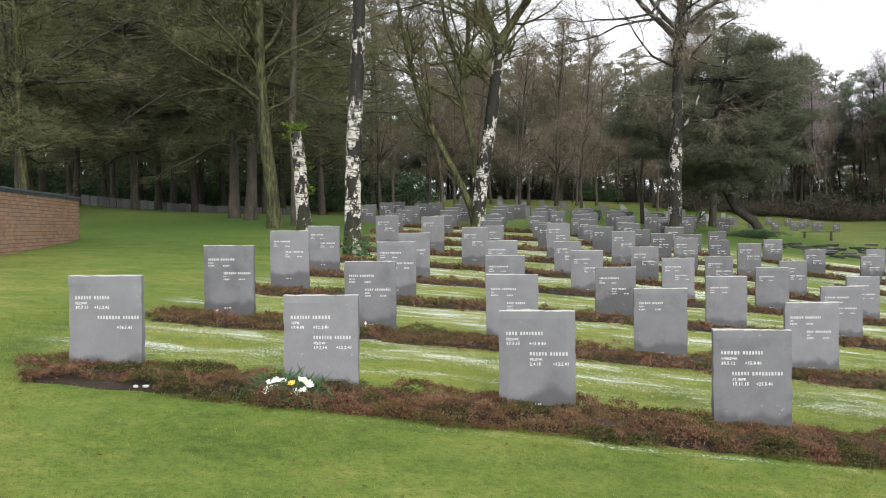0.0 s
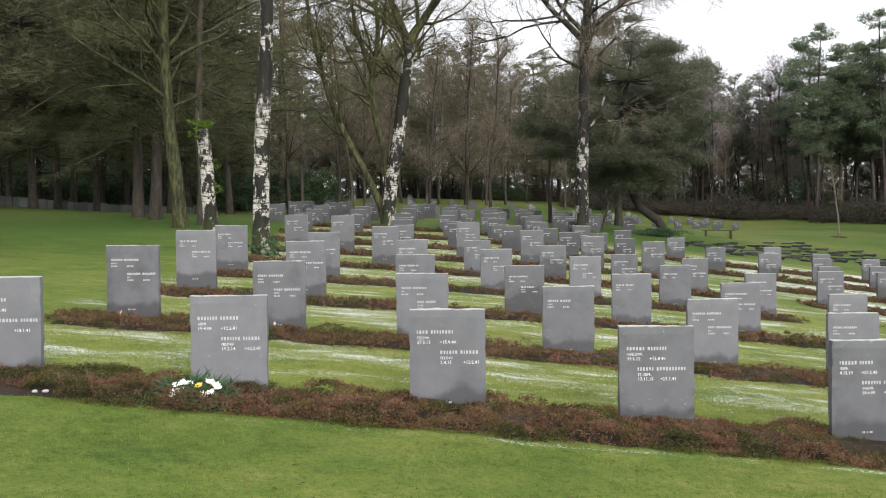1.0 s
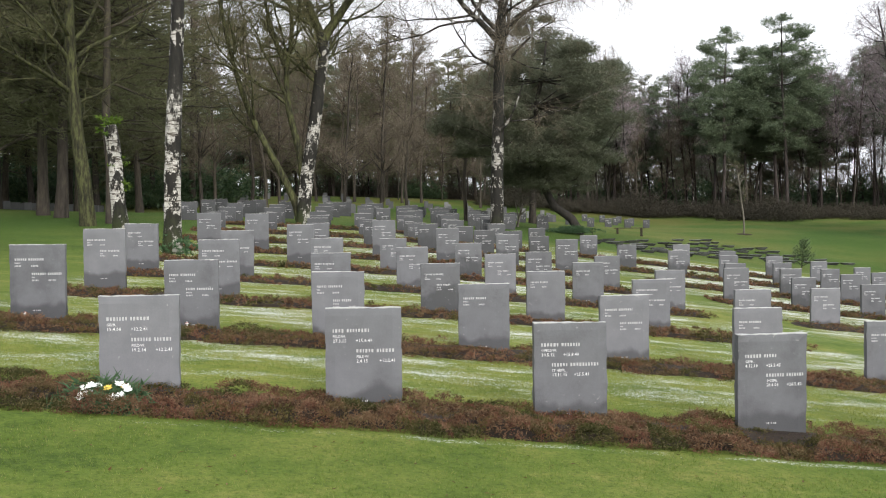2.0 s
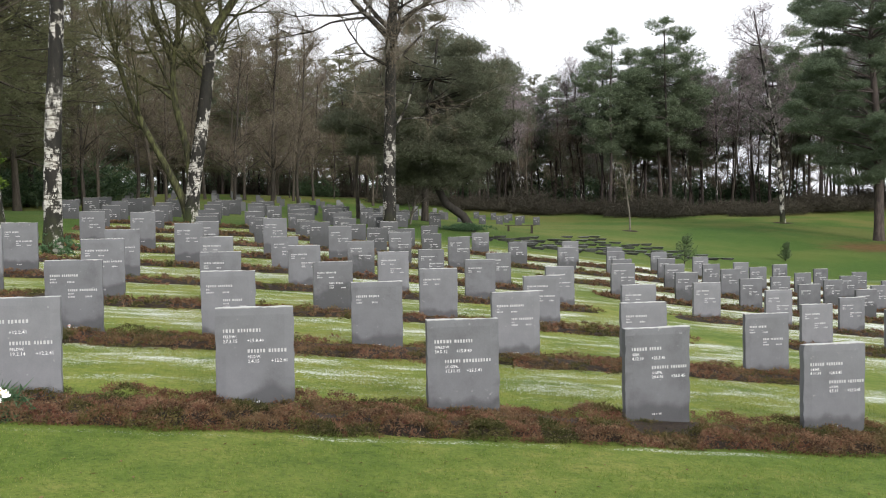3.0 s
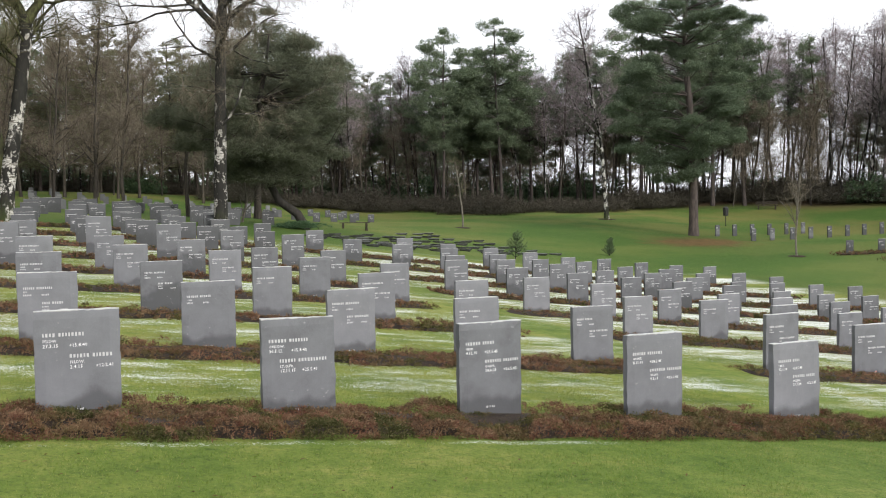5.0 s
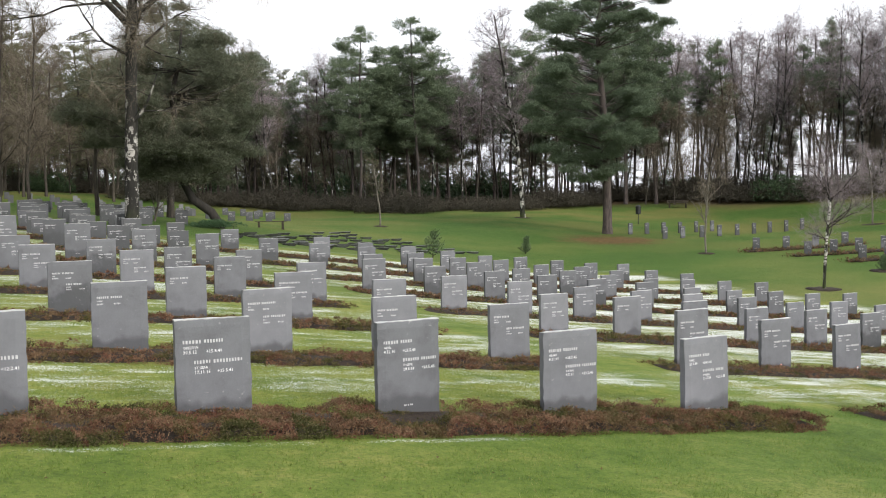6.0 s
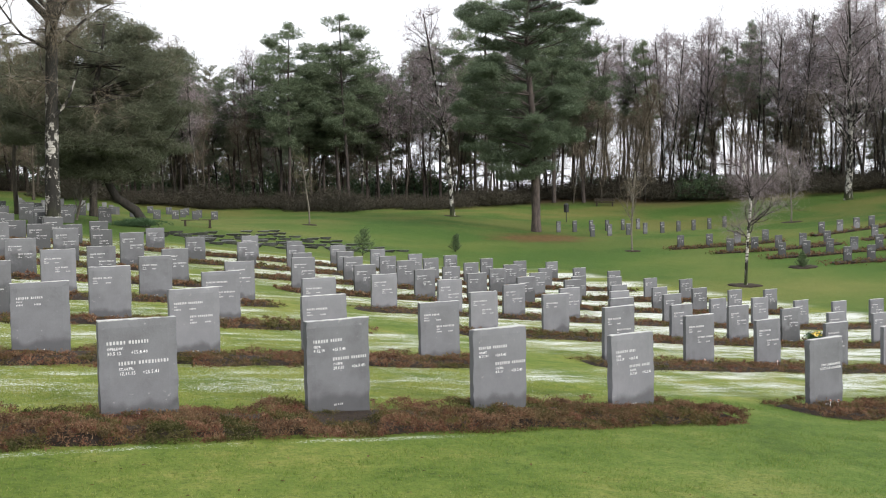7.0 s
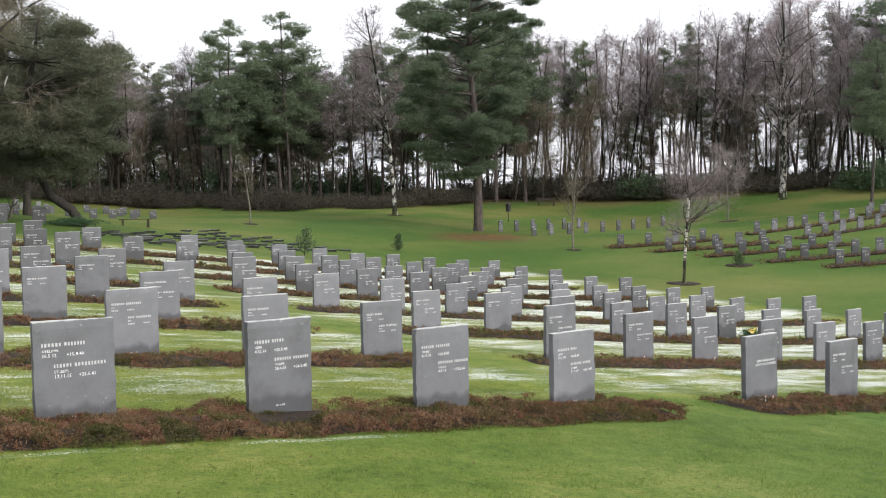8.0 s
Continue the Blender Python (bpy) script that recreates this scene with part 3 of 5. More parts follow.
def headstone(x, y, label, group, turn=0.0, lift=0.0, tilt=0.0, read=None, number=True, size=1.0, dark=False, wide=1.0, far=False, tall=1.0):
    i = count["stones"]
    count["stones"] += 1
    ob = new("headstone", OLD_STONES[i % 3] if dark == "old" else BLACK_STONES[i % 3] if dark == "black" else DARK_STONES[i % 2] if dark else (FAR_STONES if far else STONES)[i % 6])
    ob.matrix_basis = pose(x, y, gz(x, y) + lift, tilt, 0, math.degrees(TH) + turn)
    ob.scale = (size * wide, 1, size * tall)
    tagged(ob, label, "headstone", group)
    at = pose(0, FACE, 0)
    if read == "unknown":
        tagged(part("inscription", text_mesh([("ZWEI UNBEKANNTE", -0.115, STONE_H - 0.315, 0.03), ("DEUTSCHE SOLDATEN", -0.14, STONE_H - 0.362, 0.03)]), ob, "white lettering", at), kind="stuff")
    elif read is None:
        for me in WRITING[(i * 5 + 1) % 8]:
            tagged(part("inscription", me, ob, "white lettering", at), kind="stuff")
    else:
        rng = np.random.default_rng(500 + read)
        for (rank, born, died), name, left, top in zip(READ[read], NAMES[read], (-STONE_W / 2 + 0.065, -STONE_W / 2 + (0.16 if read == 3 else 0.27)), (STONE_H - 0.185, STONE_H - 0.365)):
            tagged(part("inscription", quads_mesh("inscription", [b for b in bars(name, left, top, 0.033, rng) if b[2] < STONE_W / 2 - 0.015]), ob, "white lettering of a name", at), kind="stuff")
            tagged(part("inscription", text_mesh([(rank, left, top - 0.052, 0.024), (born, left, top - 0.088, 0.03), (died, left + (0.2 if read else 0.17), top - 0.088, 0.03)]), ob, "white lettering of rank and dates", at), kind="stuff")
    if number:
        part("plot_number", NUMBER, ob, "", at)["kind"] = "stuff"
    return ob


def heather(u0, u1, v, dense, seed, front=0.96, back=0.34, label="low bed of brown and russet heather", bare=None):
    """A long bed of heather on a low mound of soil."""
    rng = np.random.default_rng(seed)
    bed = new("heather_bed")
    cx, cy = plot((u0 + u1) / 2, v)
    bed.location = (cx, cy, gz(cx, cy))
    tagged(bed, label, "flower bed", "heather beds between the lawns")
    nu, nv = max(int((u1 - u0) / 0.22), 4), 8
    U, Vv = np.meshgrid(np.linspace(u0, u1, nu), np.linspace(v - front + 0.05, v + back - 0.05, nv), indexing="ij")
    wob = np.sin(U * 2.3 + seed) * 0.05 + np.sin(U * 5.1 + seed * 2) * 0.03
    Vv = Vv + wob * np.where(np.arange(nv) < 2, 1, 0) + np.sin(U * 3.1) * 0.04 * (np.arange(nv) > 5)
    X, Y = U * CT - Vv * ST, U * ST + Vv * CT
    s, e = (np.arange(nv) / (nv - 1)), (U - u0) / (u1 - u0)
    mound = np.minimum(np.minimum(s, 1 - s) * 5, 1) * np.minimum(np.minimum(e, 1 - e) * (u1 - u0) / 0.3, 1)
    Z = ground(X, Y) - 0.05 + mound * (0.10 + rng.uniform(-0.02, 0.02, U.shape))
    i, j = np.meshgrid(np.arange(nu - 1), np.arange(nv - 1), indexing="ij")
    f = np.stack([i * nv + j, (i + 1) * nv + j, (i + 1) * nv + j + 1, i * nv + j + 1], -1).reshape(-1, 4)
    o = np.array(bed.location)
    part("soil", mesh_of("soil", np.stack([X, Y, Z], -1).reshape(-1, 3) - o, f, SOIL, True), bed)
    # cushions, close together, clipped to a straight edge on the near side
    m = int((u1 - u0) * (front + back) * 13)
    cu, cv, size_ = rng.uniform(u0, u1, m), rng.uniform(v - front, v + back, m), rng.uniform(0.15, 0.30, m)
    high_ = rng.uniform(0.45, 1.3, m)
    n_ = int((u1 - u0) * (front + back) * min(max(dense * 1.3, 75), 1500))
    pu, pv = rng.uniform(u0 + 0.08, u1 - 0.08, n_), v - front + (front + back) * rng.uniform(0, 1, n_) ** 1.12
    edge_ = np.minimum((pu - u0) / 0.35, (u1 - pu) / 0.35)          # beds end in a blunt point
    inside_ = (pv > v - front + 0.02 + 0.03 * np.sin(pu * 4.3 + seed) + 0.25 * np.maximum(1 - edge_, 0)) & (pv < v + back - 0.1 + 0.1 * np.sin(pu * 2.1 + seed) + 0.06 * np.sin(pu * 5.7))
    if bare:  # a stretch of open soil along the near edge
        inside_ &= ~((pu > bare[0]) & (pu < bare[1]) & (pv < v - front + bare[2] * np.sin(np.pi * np.clip((pu - bare[0]) / (bare[1] - bare[0]), 0, 1)) ** 0.5))
    pu, pv = pu[inside_], pv[inside_]
    dome = np.empty(len(pu))
    for q in range(0, len(pu), 4000):
        d_ = np.hypot(pu[q:q + 4000, None] - cu, pv[q:q + 4000, None] - cv) / size_
        near_ = d_.argmin(1)
        dome[q:q + 4000] = (0.30 + 0.70 * np.sqrt(np.maximum(1 - d_.min(1) ** 2, 0))) * high_[near_]
    lie = np.interp(pv - v, (-front, -front + 0.06, -0.45, -0.28, 0.0, 0.1, back), (0.10, 0.175, 0.155, 0.115, 0.10, 0.15, 0.10))
    share = np.where(pv < v - front + 0.12, rng.uniform(0.05, 1, len(pu)), rng.uniform(0.75, 1, len(pu)))
    px_, py_ = pu * CT - pv * ST, pu * ST + pv * CT
    pz = ground(px_, py_) + lie * dome * share * (0.88 if dense > 400 else 0.8)
    v_, f_ = tufts(np.stack([px_, py_, pz], -1) - o, 11, 0.04, rng, 0.03 if dense > 400 else 0.04 if dense > 150 else 0.05 if dense > 60 else 0.07, 0.0095 if dense > 400 else 0.0115 if dense > 150 else 0.017 if dense > 60 else 0.03, 0.8, 0.4)
    tagged(part("heather", mesh_of("heather", v_, f_, HEATHER), bed, "brown and russet heather"), kind="stuff")
    return bed


COL_STEP, DRIFT = 1.88, -0.11
GREY = ("grey slate headstone with white lettering, behind a heather bed", "pale grey headstone with hewn edges and white lettering", "smooth grey headstone standing in brown heather")
JIT = np.random.default_rng(21)
# heights by which single stones of the first rows stand off the even slope
LIFT = {0: (-0.04, -0.05, -0.01, 0.0, 0.05, 0.02, 0.01), 1: (0.07, 0.01, 0.0, -0.01, 0.0, -0.01, -0.02), 2: (0.15, 0.09, 0.0, -0.03, -0.01, 0.01, 0.0), 3: (0.12, 0.09, 0.06, 0.0, 0.01, 0.0, 0.0)}

# single stones of the rows behind: raised by, moved along the row by
RAISED = {(4, 2): 0.13, (5, 0): 0.13, (5, 1): 0.17, (5, 3): 0.22, (5, 4): 0.13, (5, 5): 0.10, (5, 6): 0.12}
MOVED = {(4, 2): -0.5, (5, 0): 0.53}
GAPS = {(4, 0), (4, 1), (6, 0), (6, 1)}

FRONT = (-3.67, -1.70, 0.22, 2.08, 3.97, 5.86, 7.74)   # along the front row

STAINED = {(2, 3, True), (6, 4, True), (6, 6, True), (7, 2, True), (7, 3, True), (7, 5, True), (8, 1, True), (8, 4, True), (8, 5, True), (8, 6, True), (6, 1, True), (2, 5, False), (6, 1, False), (7, 0, False)}


def row(k, u_first, cols, group, skip=(), dense=120):
    v, step = ROW_FIRST + ROW_STEP * k, COL_STEP - 0.01 * min(k, 4)
    heather(u_first - (0.66 if k == 0 and u_first < 0 else 0.95), u_first + step * (cols - 1) + (1.35 if k == 0 else 0.9), v, dense, 7 + k * 13 + cols, bare=(-4.0, -2.8, 0.30) if k == 0 and u_first < 0 else None)
    for c in range(cols):
        if c in skip:
            continue
        first_plot = u_first < 9
        u = FRONT[c] if k == 0 and first_plot else u_first + step * c + (JIT.uniform(-0.03, 0.03) if k < 3 else JIT.uniform(-0.07, 0.07)) + (MOVED.get((k, c), 0.0) if first_plot else 0.0)
        x, y = plot(u, v + (JIT.uniform(-0.04, 0.04) if k else 0))
        lift = LIFT[k][c] if k < 4 and first_plot else (-0.07 if k == 0 else -0.04) + JIT.uniform(-0.05, 0.05)
        if first_plot:
            lift = RAISED.get((k, c), lift - (0.17 if k > 6 else 0.0))
        read = c if k == 0 and first_plot else "unknown" if k == 0 and c == 0 else None
        # from the fifth row a third are darker; first plot's last rows all
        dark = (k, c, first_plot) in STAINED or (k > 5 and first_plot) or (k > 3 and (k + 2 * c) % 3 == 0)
        headstone(x, y, "grey headstone, in part nearly black, with white lettering" if dark else GREY[(k + c) % 3], group, JIT.uniform(-2.5, 2.5), lift, JIT.uniform(-1.2, 1.2), read, dark="black" if dark and k > 5 and first_plot else dark, far=k > 3, tall=1.0 if first_plot or k > 1 else 1.08)


for k in range(0, 9):
    row(k, -3.62 + DRIFT * k, 7, "headstones in the first plot", [c for c in range(7) if (k, c) in GAPS], dense=(1000, 300, 130, 80, 55, 45, 35, 30, 30)[k])
for k in range(0, 8):
    row(k, 11.18 + (DRIFT - 0.03) * k - 0.16 * max(k - 3, 0), 11, "headstones in the second plot", {5: (0,), 7: (1,)}.get(k, ()), dense=(330, 160, 100, 65, 45, 35, 30, 30, 25)[k])

# close-set rows of dark stones behind the first plot
for v, n0, many in ((38.6, 3, 4), (42.6, -6.2, 8), (44.6, 2, 4), (46.6, -6.0, 8), (50.4, -5.8, 9), (54.2, 0.4, 7)):
    for q in range(many):
        x, y = plot(n0 + q * (1.62 if n0 > 1 else 1.84) + JIT.uniform(-0.1, 0.1), v)
        headstone(x, y, "dark headstone in a close-set row", "dark headstones behind the first plot", JIT.uniform(-3, 3), -0.12, 0, dark="black")
# ---- trees ----
def limb(start, heading, length, r0, r1, steps, rng, wander=0.12, lift=0.0):
    """A crooked line of points and radii."""
    p, d = np.array(start, float), unit(np.array(heading, float))
    pts, rad = [p.copy()], [r0]
    for s in range(1, steps + 1):
        d = unit(d + rng.normal(size=3) * wander + np.array([0, 0, lift]))
        p = p + d * length / steps
        pts.append(p.copy())
        rad.append(r0 + (r1 - r0) * s / steps)
    return np.array(pts), np.array(rad)


def aside(d, angle, rng):
    """A heading that leaves d at that angle, on a random side."""
    s = unit(np.cross(d, rng.normal(size=3)))
    return unit(d * math.cos(angle) + s * math.sin(angle))


def twigs(pts, per, length, width, rng, droop=0.0, spread=0.9, coarse=False):
    """Thin tapering twigs, two crossed slivers each, along points; each bears smaller ones."""
    c = pts[rng.integers(0, len(pts), per)] + rng.normal(size=(per, 3)) * 0.04
    d = rng.normal(size=(per, 3)) * spread
    d[:, 2] += 0.35 - droop
    d = unit(d)
    ln = length * rng.uniform(0.5, 1.2, (per, 1))
    s = unit(np.cross(d, rng.normal(size=(per, 3))))
    mid = c + d * ln * 0.5 + np.array([0, 0, -droop * 0.12]) * ln
    tip = c + d * ln + np.array([0, 0, -droop * 0.5]) * ln
    w = width
    if coarse:  # single slivers, for trees far off
        q = np.repeat(c + (tip - c) * rng.uniform(0.3, 0.9, (per, 1)), 3, 0)
        dd = unit(np.repeat(d, 3, 0) + rng.normal(size=(per * 3, 3)) * 0.6 - np.array([0, 0, droop * 0.5]))
        s2 = unit(np.cross(dd, rng.normal(size=(per * 3, 3))))
        tri = [np.stack([c - s * w, c + s * w, tip], 1), np.stack([q - s2 * w * 0.6, q + s2 * w * 0.6, q + dd * np.repeat(ln, 3, 0) * 0.5], 1)]
        v = np.concatenate(tri).reshape(-1, 3)
        return v, np.arange(len(v)).reshape(-1, 3)
    v1 = np.stack([c - s * w, c + s * w, mid + s * w * 0.6, mid - s * w * 0.6], 1)
    v2 = np.stack([mid - s * w * 0.6, mid + s * w * 0.6, tip + s * w * 0.15, tip - s * w * 0.15], 1)
    v = np.concatenate([v1, v2]).reshape(-1, 3)
    f = np.arange(len(v)).reshape(-1, 4)
    chunks = [(v, f)]
    sub = 3
    at = rng.uniform(0.25, 1, (per, sub, 1))
    q = (c[:, None] + (tip - c)[:, None] * at).reshape(-1, 3)
    dd = unit(np.repeat(d, sub, 0) + rng.normal(size=(per * sub, 3)) * 0.6 - np.array([0, 0, droop * 0.5]))
    l2 = np.repeat(ln, sub, 0) * 0.45
    s2 = unit(np.cross(dd, rng.normal(size=(per * sub, 3))))
    v3 = np.stack([q - s2 * w * 0.5, q + s2 * w * 0.5, q + dd * l2 + s2 * w * 0.2, q + dd * l2 - s2 * w * 0.2], 1).reshape(-1, 3)
    chunks.append((v3, np.arange(len(v3)).reshape(-1, 4)))
    return merged(chunks)


def bare_crown(stems, rng, limbs, first, limb_len, boughs, twig_n, twig_len, twig_w, rise=0.9, droop=0.0, bough_len=0.5, coarse=False):
    """Limbs, boughs and twigs along stems given as (points, radii); returns quads."""
    wood, fine = [], []
    for which, (pts, rad) in enumerate(stems):
        n = len(pts) - 1
        low = first[which] if isinstance(first, tuple) else first
        for _ in range(limbs[which] if isinstance(limbs, tuple) else limbs):
            t = low + (0.98 - low) * rng.random() ** 0.8
            i = min(int(t * n), n - 1)
            fr = t * n - i
            p, r = pts[i] * (1 - fr) + pts[i + 1] * fr, rad[i] * (1 - fr) + rad[i + 1] * fr
            d = aside(unit(pts[i + 1] - pts[i]), rise * rng.uniform(0.7, 1.25), rng)
            ln = limb_len * (1.15 - 0.65 * t) * rng.uniform(0.6, 1.2)
            lp, lr = limb(p, d, ln, min(r * 0.5, 0.02 + ln * 0.016), 0.012, 6, rng, 0.16, 0.05 - droop * 0.1)
            wood.append(tube(lp[::2] if coarse else lp, lr[::2] if coarse else lr, 3 if coarse else 5))
            for _ in range(boughs):
                j = int(rng.integers(1, 6))
                d2 = aside(unit(lp[j + 1 if j < 6 else j] - lp[j - 1]), rng.uniform(0.5, 1.1), rng)
                bp, br = limb(lp[j], d2, ln * bough_len * rng.uniform(0.5, 1.1), lr[j] * 0.6, 0.007, 2 if coarse else 4, rng, 0.2, 0.03 - droop * 0.14)
                wood.append(tube(bp, br, 3))
                fine.append(twigs(bp, twig_n, twig_len, twig_w, rng, droop, coarse=coarse))
            fine.append(twigs(lp[3:], twig_n, twig_len, twig_w, rng, droop, coarse=coarse))
    return merged(wood), merged(fine)


def trunk_of(height, r, rng, lean=(0, 0), steps=14, wander=0.045, top=0.06, start=(0, 0, -0.3)):
    pts, rad = limb(start, (lean[0], lean[1], 1), height + 0.3, r, top, steps, rng, wander, 0.02)
    rad = rad * 1.0
    rad[0] *= 1.45
    rad[1] *= 1.08
    return pts, rad


def place(ob, az, r, turn=0.0, size=1.0):
    x, y = polar(az, r)
    ob.matrix_basis = pose(x, y, gz(x, y), 0, 0, turn) @ Matrix.Diagonal((size, size, size, 1))
    return ob


def bare_tree(name, label, seed, height, r, bark, twig, group="", lean=(0, 0), limbs=16, first=0.35, limb_len=5.0, boughs=4, twig_n=7, twig_len=0.9, twig_w=0.008, droop=0.0, rise=0.9, stems=None, sides=10, coarse=False, pale=None):
    rng = np.random.default_rng(seed)
    tree = new(name)
    tagged(tree, label, "tree", group)
    stems = stems(rng) if stems else [trunk_of(height, r, rng, lean)]
    wood, fine = bare_crown(stems, rng, limbs, first, limb_len, boughs, twig_n, twig_len, twig_w, rise, droop, coarse=coarse)
    v, f = merged([tube(p, q, sides, 0.06, rng) for p, q in (stems[1:] if pale else stems)] + [wood])
    part("limb" if pale else "trunk", mesh_of("trunk", v, f, bark, True), tree)
    if pale:
        part("trunk", mesh_of("trunk", *tube(*stems[0], sides, 0.06, rng), pale, True), tree, "pale peeling birch trunk")
    tagged(part("crown", mesh_of("crown", *fine, twig), tree, "fine bare twigs"), kind="stuff")
    return tree


def pine(name, label, seed, height, r, bare, spread, bark, leaf, group="", whorls=16, arms=4, tufts_n=7, needles=9, lean=(0, 0), length=0.42, width=0.09, stems=None, droop=0.0, sides=9, shape=0.75, layer=False):
    """A pine: bare stem, then whorls of branches that carry tufts of needles."""
    rng = np.random.default_rng(seed)
    tree = new(name)
    tagged(tree, label, "tree", group)
    pts, rad = stems(rng) if stems else trunk_of(height, r, rng, lean, wander=0.02, top=0.05)
    n = len(pts) - 1
    wood, cent = [], []
    for w in range(whorls):
        t = bare + (1 - bare) * (w + rng.uniform(0, 0.9)) / whorls
        i = min(int(t * n), n - 1)
        p = pts[i] + (pts[i + 1] - pts[i]) * (t * n - i)
        e = (t - bare) / (1 - bare)
        reach = spread * (1 - e) ** shape * min(1, 0.55 + e * 2.2) + 0.5
        for _ in range(arms):
            a_ = rng.uniform(0, 2 * np.pi)
            ln = reach * rng.uniform(0.55, 1.15)
            d = (math.cos(a_), math.sin(a_), (rng.uniform(-0.06, 0.14) + e * 0.25 if layer else rng.uniform(-0.1, 0.45) + e * 0.5) - droop)
            bp, br = limb(p, d, ln, 0.02 + ln * 0.014, 0.012, 5, rng, 0.14, 0.03 - droop * 0.1)
            wood.append(tube(bp[[0, 2, 5]] if sides < 8 else bp, br[[0, 2, 5]] if sides < 8 else br, 3 if sides < 8 else 4))
            k = max(int(tufts_n * ln / spread) + 1, 2)
            q = rng.uniform(0.3, 1.0, k) * 5
            ii = np.minimum(q.astype(int), 4)
            c = bp[ii] + (bp[ii + 1] - bp[ii]) * (q - ii)[:, None]
            c = np.repeat(c, 2, 0) + rng.normal(size=(2 * k, 3)) * (0.34, 0.34, 0.05 if layer else 0.12) * (0.3 + ln * 0.22)
            cent.append(c)
    cent.append(pts[-1] + rng.normal(size=(8, 3)) * 0.35)
    v, f = merged([tube(pts, rad, sides, 0.06, rng)] + wood)
    part("trunk", mesh_of("trunk", v, f, bark, True), tree)
    nv, nf = tufts(np.concatenate(cent), needles, 0.34, rng, length, width, 0.28 if layer else 0.65, 0.12 if layer else 0.25)
    tagged(part("crown", mesh_of("crown", nv, nf, leaf), tree, "dense needle tufts"), kind="stuff")
    return tree


def bent(corners, r0, r1, power=1.0):
    """A stem through corners, rounded off, with a flared foot: points and radii."""
    p = np.array(corners, float)
    for _ in range(2):
        q = np.empty((2 * len(p) - 2, 3))
        q[0::2], q[1::2] = p[:-1] * 0.75 + p[1:] * 0.25, p[:-1] * 0.25 + p[1:] * 0.75
        p = np.concatenate([p[:1], q, p[-1:]])
    way = np.concatenate([[0], np.cumsum(np.linalg.norm(np.diff(p, axis=0), axis=1))])
    rad = r0 + (r1 - r0) * (way / way[-1]) ** power
    return p, rad * (1 + 0.35 * np.exp(-way / 0.5))


def cloud_pine(name, label, seed, stem, girth, puffs, bark, leaf, group="", size=1.15, per=46, needles=9, length=0.30, width=0.035, sides=9, climb=0.3, round_=0.45):
    """A pine whose branches end in loose clouds of needles; girth: (height, reach, middle) from the lowest branch to the top."""
    rng = np.random.default_rng(seed)
    tree = tagged(new(name), label, "tree", group)
    pts, rad = stem
    h_, r_, x_ = np.array(girth, float).T
    wood, cent = [], []
    share = np.cumsum(np.interp(np.linspace(h_[0], h_[-1], 60), h_, r_))
    for q in range(puffs):
        h = float(np.interp((q + rng.random()) / puffs * share[-1], share, np.linspace(h_[0], h_[-1], 60)))
        reach = float(np.interp(h, h_, r_)) * math.sqrt(rng.uniform(0.12, 1.0))
        a_ = rng.uniform(0, 2 * math.pi)
        tip = np.array([float(np.interp(h, h_, x_)) + reach * math.cos(a_), reach * math.sin(a_), h])
        k = int(np.abs(pts[:, 2] - max(h - climb * reach, h_[0] * 0.85)).argmin())
        mid = (pts[k] + tip) / 2 + rng.normal(size=3) * 0.12 * reach * (1, 1, 0.5)
        bp = np.array([pts[k], mid, tip])
        wood.append(tube(bp, [min(0.02 + 0.010 * reach, rad[k] * 0.5), 0.014 + 0.004 * reach, 0.008], 4 if sides > 7 else 3))
        puff = size * rng.uniform(0.6, 1.25)
        d = unit(rng.normal(size=(per, 3))) * rng.uniform(0.35, 1.0, (per, 1)) ** 0.6 * (puff, puff, puff * round_)
        d[:, 2] = np.where(d[:, 2] < -0.15 * puff, d[:, 2] * 0.4, d[:, 2])
        cent.append(tip + d)
        near = rng.integers(0, per, 5)
        for e in near:
            wood.append(tube(np.array([mid * 0.3 + tip * 0.7, tip + d[e]]), [0.012, 0.006], 3))
        m = max(per // 5, 3)
        cent.append(mid + (tip - mid) * rng.uniform(0.2, 1, (m, 1)) + rng.normal(size=(m, 3)) * (0.3, 0.3, 0.12) * puff)
    v, f = merged([tube(pts, rad, sides, 0.05, rng)] + wood)
    part("trunk", mesh_of("trunk", v, f, bark, True), tree)
    nv, nf = tufts(np.concatenate(cent), needles, 0.22, rng, length, width, 0.7, 0.35)
    tagged(part("crown", mesh_of("crown", nv, nf, leaf), tree, "loose clouds of dark needles"), kind="stuff")
    return tree


# the trees that stand among and beside the graves
place(bare_tree("birch_tree", "black and white birch trunk with ivy at its foot", 31, 0, 0, BIRCH_A, TWIG, limbs=24, first=0.42, limb_len=4.5, boughs=5, twig_n=10, twig_w=0.006,
                stems=lambda g: [bent([(0, 0, -0.3), (0.0, 0, 1.5), (0.04, 0, 3.0), (0.16, 0, 5.0), (0.24, 0, 7.2), (0.1, 0.1, 11), (0.2, 0, 15), (0.1, 0, 19)], 0.245, 0.05)]), -5.25, 27)


